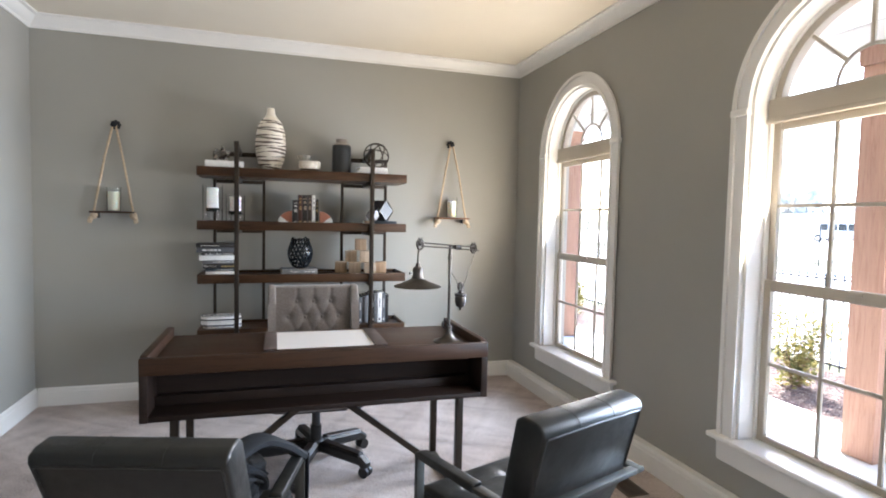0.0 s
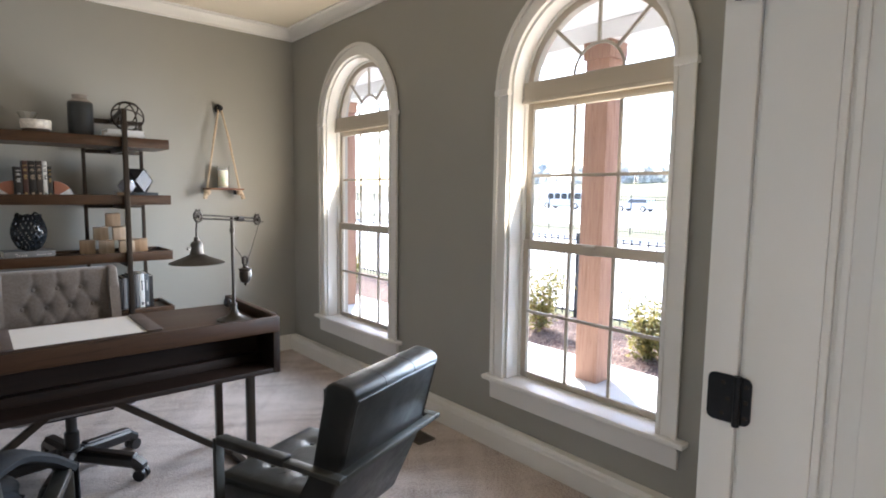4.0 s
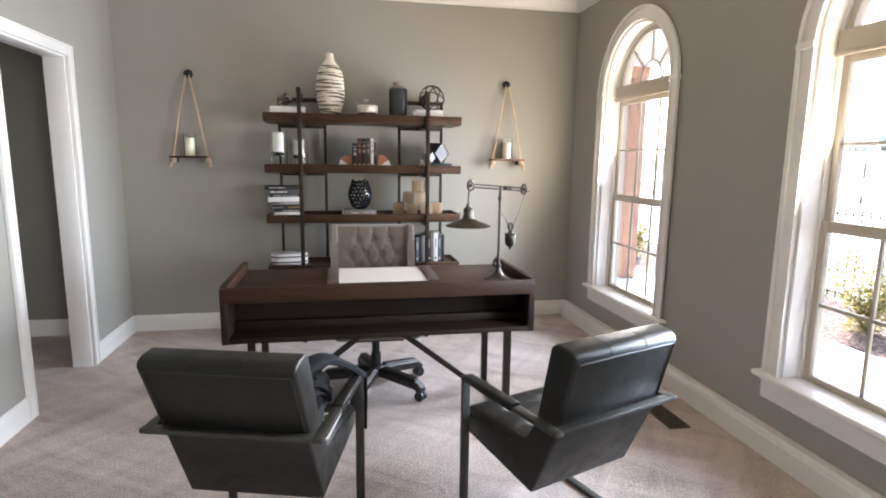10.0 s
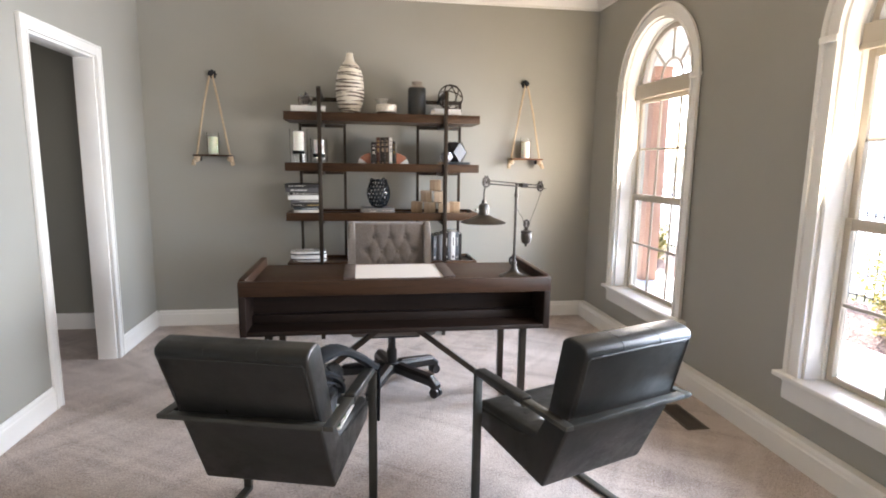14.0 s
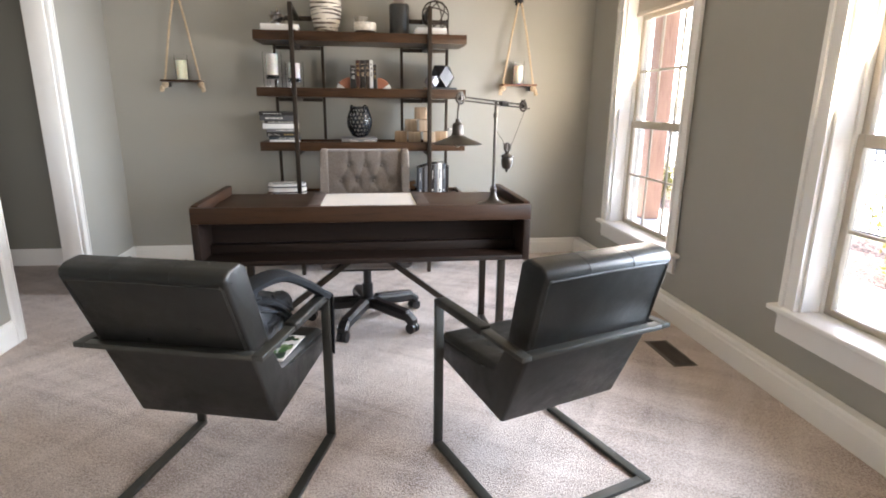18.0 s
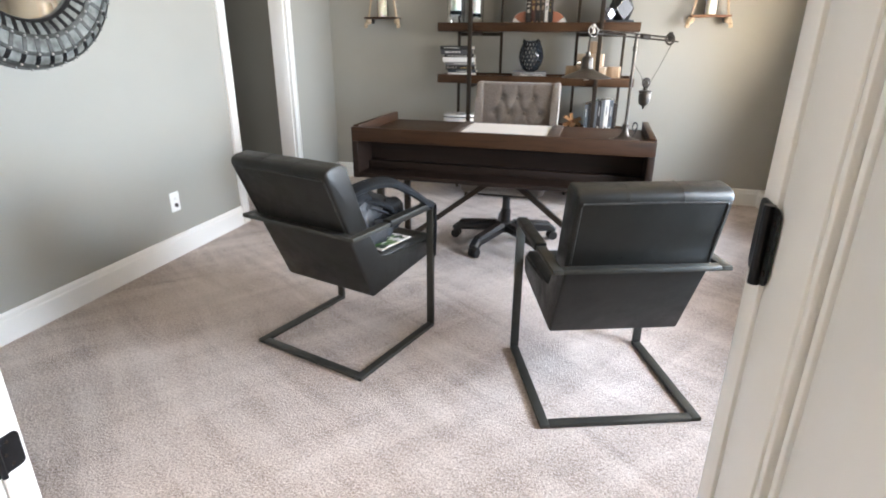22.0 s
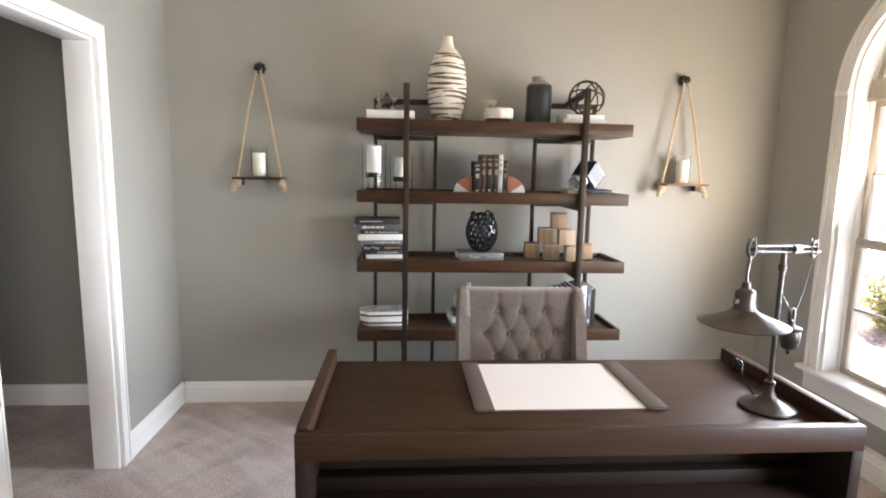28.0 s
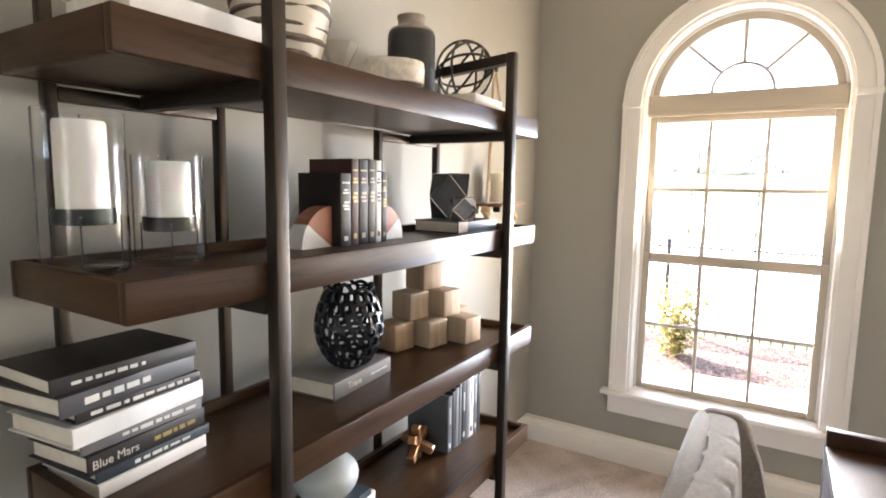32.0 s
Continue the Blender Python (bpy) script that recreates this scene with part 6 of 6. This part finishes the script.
sheet("ground", ((2.2, -0.30), (70, -0.30), (80, 0.3), (116, 4.6), (160, 5.6), (900, 8.0)), LAWN, "dry winter lawn rising to far trees", "ground")
structure("porch_slab", box(2.43, 4.35, -3, 14, -0.299, -0.10, 0.006), CONCRETE, "pale concrete porch slab", "porch")
structure("porch_ceiling", box(2.43, 4.6, -3, 14, 2.76, 2.84), SOFFIT, "white porch soffit", "porch ceiling")
structure("porch_beam", box(3.80, 4.10, -3, 14, 2.616, 2.759, 0.004), SOFFIT, "white porch beam", "beam")
structure("outer_wall", box(2.431, 2.44, -3, YF - FT - 0.02, -0.3, 2.659), ROSIN, "brown brick outer wall", "wall")
structure("planting_bed", box(4.36, 6.1, -3, 14, -0.299, -0.20, 0.02), MULCH, "red-brown mulch bed beside the porch", "mulch bed")
structure("driveway", box(6.75, 18.8, -40, 60, -0.2995, -0.28), CONCRETE, "pale concrete forecourt beyond the iron fence", "driveway")
structure("kerb", box(18.81, 19.0, -40, 60, -0.2995, -0.16, 0.01), CONCRETE, "pale concrete kerb along the lawn strip", "kerb")
structure("road", box(28, 69, -300, 300, -0.2995, -0.285), CONCRETE, "pale concrete street across the lawn strip", "road")
for py in (2.775, 6.75, -1.2):
    t = thing("porch_post", "square cedar porch post with a boxed cap", "post", Matrix.Translation((3.885, py, -0.1)), "cedar porch posts")
    part("shaft", box(-0.105, 0.105, -0.105, 0.105, 0, 2.58, 0.006), CEDAR, t)
    part("cap", box(-0.122, 0.122, -0.122, 0.122, 2.58, 2.715, 0.006), CEDAR, t)


def fence(name, x, y0, y1, h, gap, label):
    t = thing(name, label, "fence", Matrix.Translation((x, 0, -0.30)))
    n = int((y1 - y0) / gap)
    for zr in (0.12, h - 0.16, h - 0.03):
        part("rail", box(-0.012, 0.012, y0, y1, zr - 0.010, zr + 0.010), IRON, t, smooth=None)
    post = picket = None
    for k in range(n + 1):
        y = y0 + k * gap
        if k % 18 == 0:
            if post is None:
                post = ob = part("post", box(-0.022, 0.022, -0.022, 0.022, 0, h + 0.06), IRON, t, smooth=None)
            else:
                ob = new("post", post.data)
                ob.parent = t
        else:
            if picket is None:
                picket = ob = part("picket", box(-0.006, 0.006, -0.006, 0.006, 0.05, h + 0.02), IRON, t, smooth=None)
            else:
                ob = new("picket", picket.data)
                ob.parent = t
        ob.location = (0, y, 0)
    return t


fence("iron_fence", 6.35, -1.5, 14.5, 1.15, 0.115, "black iron picket fence along the planting bed")
fence("iron_fence", 23.0, 2, 46, 1.75, 0.13, "black iron picket fence beside the street")


def shrub(x, y, z, r, h, seed):
    rng = random.Random(seed)
    t = thing("shrub", "yellow-green leafy shrub in the mulch bed", "shrub", Matrix.Translation((x, y, z)), "mulch bed shrubs")
    bm = bmesh.new()
    tips = []
    for k in range(11):
        a, lean = rng.uniform(0, 6.28), rng.uniform(0.1, 0.75)
        tip = Vector((math.cos(a) * r * lean, math.sin(a) * r * lean, h * rng.uniform(0.6, 1.0)))
        mid = Vector((tip.x * 0.4, tip.y * 0.4, tip.z * 0.5)) + Vector((rng.uniform(-0.04, 0.04), rng.uniform(-0.04, 0.04), 0))
        tube([(tip.x * 0.12, tip.y * 0.12, 0), mid, tip], [0.004, 0.003, 0.001], 5, bm)
        tips.append((mid, tip))
    part("stems", bm, BROWNWOOD, t)
    bm = bmesh.new()
    for k in range(1700):
        mid, tip = rng.choice(tips)
        p = mid.lerp(tip, rng.uniform(-0.85, 1.0)) + Vector((rng.gauss(0, 0.075), rng.gauss(0, 0.075), rng.gauss(0, 0.06)))
        p.z = max(p.z, 0.03)
        a, b = Vector((rng.gauss(0, 1), rng.gauss(0, 1), rng.gauss(0, 0.6))).normalized(), Vector((rng.gauss(0, 1), rng.gauss(0, 1), rng.gauss(0, 1)))
        c = a.cross(b).normalized()
        s = rng.uniform(0.018, 0.036)
        bm.faces.new([bm.verts.new(q) for q in (p - a * s, p - c * s * 0.45 , p + a * s, p + c * s * 0.45)])
    part("leaves", bm, LEAF, t, smooth=None)
    return t


for k, (x, y, r, h) in enumerate(((5.2, 4.4, 0.50, 0.88), (5.1, 2.95, 0.40, 0.58), (5.2, 1.3, 0.4, 0.7), (5.25, 5.7, 0.42, 0.75), (5.3, 7.0, 0.4, 0.7), (5.2, 0.0, 0.4, 0.7), (5.15, 8.8, 0.42, 0.7))):
    shrub(x, y, -0.20, r, h, k)


def tree(x, y, z, h, seed):
    rng = random.Random(seed)
    t = thing("tree", "far tree across the street, haze painted into its leaves", "tree", Matrix.Translation((x, y, z)), "far trees")
    bm = tube([(0, 0, 0), (0.1, 0, h * 0.3), (0, 0.1, h * 0.6)], [0.18, 0.12, 0.06], 6)
    for k in range(4):
        a = rng.uniform(0, 6.28)
        tube([(0, 0, h * (0.3 + 0.06 * k)), (math.cos(a) * h * 0.2, math.sin(a) * h * 0.2, h * (0.5 + 0.08 * k))], [0.09, 0.03], 5, bm)
    part("trunk", bm, BROWNWOOD, t)
    bm = bmesh.new()
    hubs = [Vector((rng.gauss(0, h * 0.26), rng.gauss(0, h * 0.26), h * rng.uniform(0.06, 0.90))) for _ in range(26)]
    for k in range(950):
        p = rng.choice(hubs) + Vector((rng.gauss(0, h * 0.07), rng.gauss(0, h * 0.07), rng.gauss(0, h * 0.06)))
        a, b = Vector((rng.gauss(0, 1), rng.gauss(0, 1), rng.gauss(0, 1))).normalized(), Vector((rng.gauss(0, 1), rng.gauss(0, 1), rng.gauss(0, 1)))
        c = a.cross(b).normalized()
        s = h * rng.uniform(0.04, 0.08)
        bm.faces.new([bm.verts.new(q) for q in (p - a * s, p - c * s * 0.7, p + a * s, p + c * s * 0.7)])
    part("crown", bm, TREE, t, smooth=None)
    return t


rng = random.Random(11)
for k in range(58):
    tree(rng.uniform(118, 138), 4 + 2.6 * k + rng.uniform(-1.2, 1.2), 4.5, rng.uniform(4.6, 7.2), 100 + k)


def car(m, col, label):
    t = thing("parked_car", label, "car", m, "cars on the street")
    paint = plain("car_paint_" + col[0], col[1], 0.25, 0.2, var=0.04, grain=0)
    body = [(-2.3, 0.35), (2.25, 0.35), (2.3, 0.75), (1.5, 0.95), (-2.2, 1.0), (-2.35, 0.7)]
    part("body", prism(body, -0.88, 0.88, 0.06, 2, axes="yzx"), paint, t)
    cab = [(-2.1, 0.99), (-1.8, 1.55), (0.3, 1.58), (1.05, 0.99)]
    part("cabin", prism(cab, -0.78, 0.78, 0.05, 2, axes="yzx"), paint, t)
    # glass kept pale: the outdoor haze is put into its colour
    glass = plain("car_glass_" + col[0], (0.10, 0.11, 0.12), 0.1, grain=0)
    for s in (-1, 1):
        a, b = sorted((s * 0.781, s * 0.79))
        part("side_window", prism([(-1.85, 1.06), (-1.65, 1.46), (0.2, 1.48), (0.75, 1.06)], a, b, axes="yzx"), glass, t)
        for y in (-1.45, 1.42):
            w = part("wheel", tube([(s * 0.70, y, 0.34), (s * 0.90, y, 0.34)], 0.34, 20), PLASTIC, t)
            part("rim", tube([(s * 0.901, y, 0.34), (s * 0.91, y, 0.34)], 0.21, 16), CHROME, w)
    return t


# dark cars drawn pale; haze outside is painted into the silver and grey
car(pose(60, 23.2, -0.285), ("silver", (0.52, 0.53, 0.54)), "parked car on the street, silver-grey from painted haze")
car(pose(60, 34.8, -0.285), ("white", (0.75, 0.75, 0.74)), "white car parked on the street")
car(pose(63, 19.4, -0.285), ("grey", (0.42, 0.42, 0.43)), "parked car on the street, pale grey from painted haze")


def minibus(m):
    t = thing("minibus", "white minibus with dark windows standing on the street", "bus", m, "cars on the street")
    paint = plain("white_bus_paint", (0.76, 0.76, 0.75), 0.3, var=0.03, grain=0)
    dark = plain("bus_window_glass", (0.03, 0.035, 0.04), 0.12, grain=0)
    side = [(-3.6, 0.40), (3.4, 0.40), (3.65, 0.75), (3.5, 1.30), (3.0, 2.35), (2.7, 2.48), (-3.45, 2.48), (-3.62, 2.3)]
    part("body", prism(side, -1.0, 1.0, 0.08, 3, axes="yzx"), paint, t)
    for s in (-1, 1):
        a, b = sorted((s * 1.001, s * 1.012))
        for y in (-3.2, -2.1, -1.0, 0.1, 1.2):
            part("side_window", prism([(y, 1.40), (y, 2.12), (y + 0.92, 2.12), (y + 0.92, 1.40)], a, b, axes="yzx"), dark, t)
        for y in (-2.35, 2.35):
            w = part("wheel", tube([(s * 0.80, y, 0.42), (s * 1.02, y, 0.42)], 0.42, 20), PLASTIC, t)
            part("rim", tube([(s * 1.021, y, 0.42), (s * 1.03, y, 0.42)], 0.24, 16), CHROME, w)
    return t


minibus(pose(62, 46.5, -0.285))
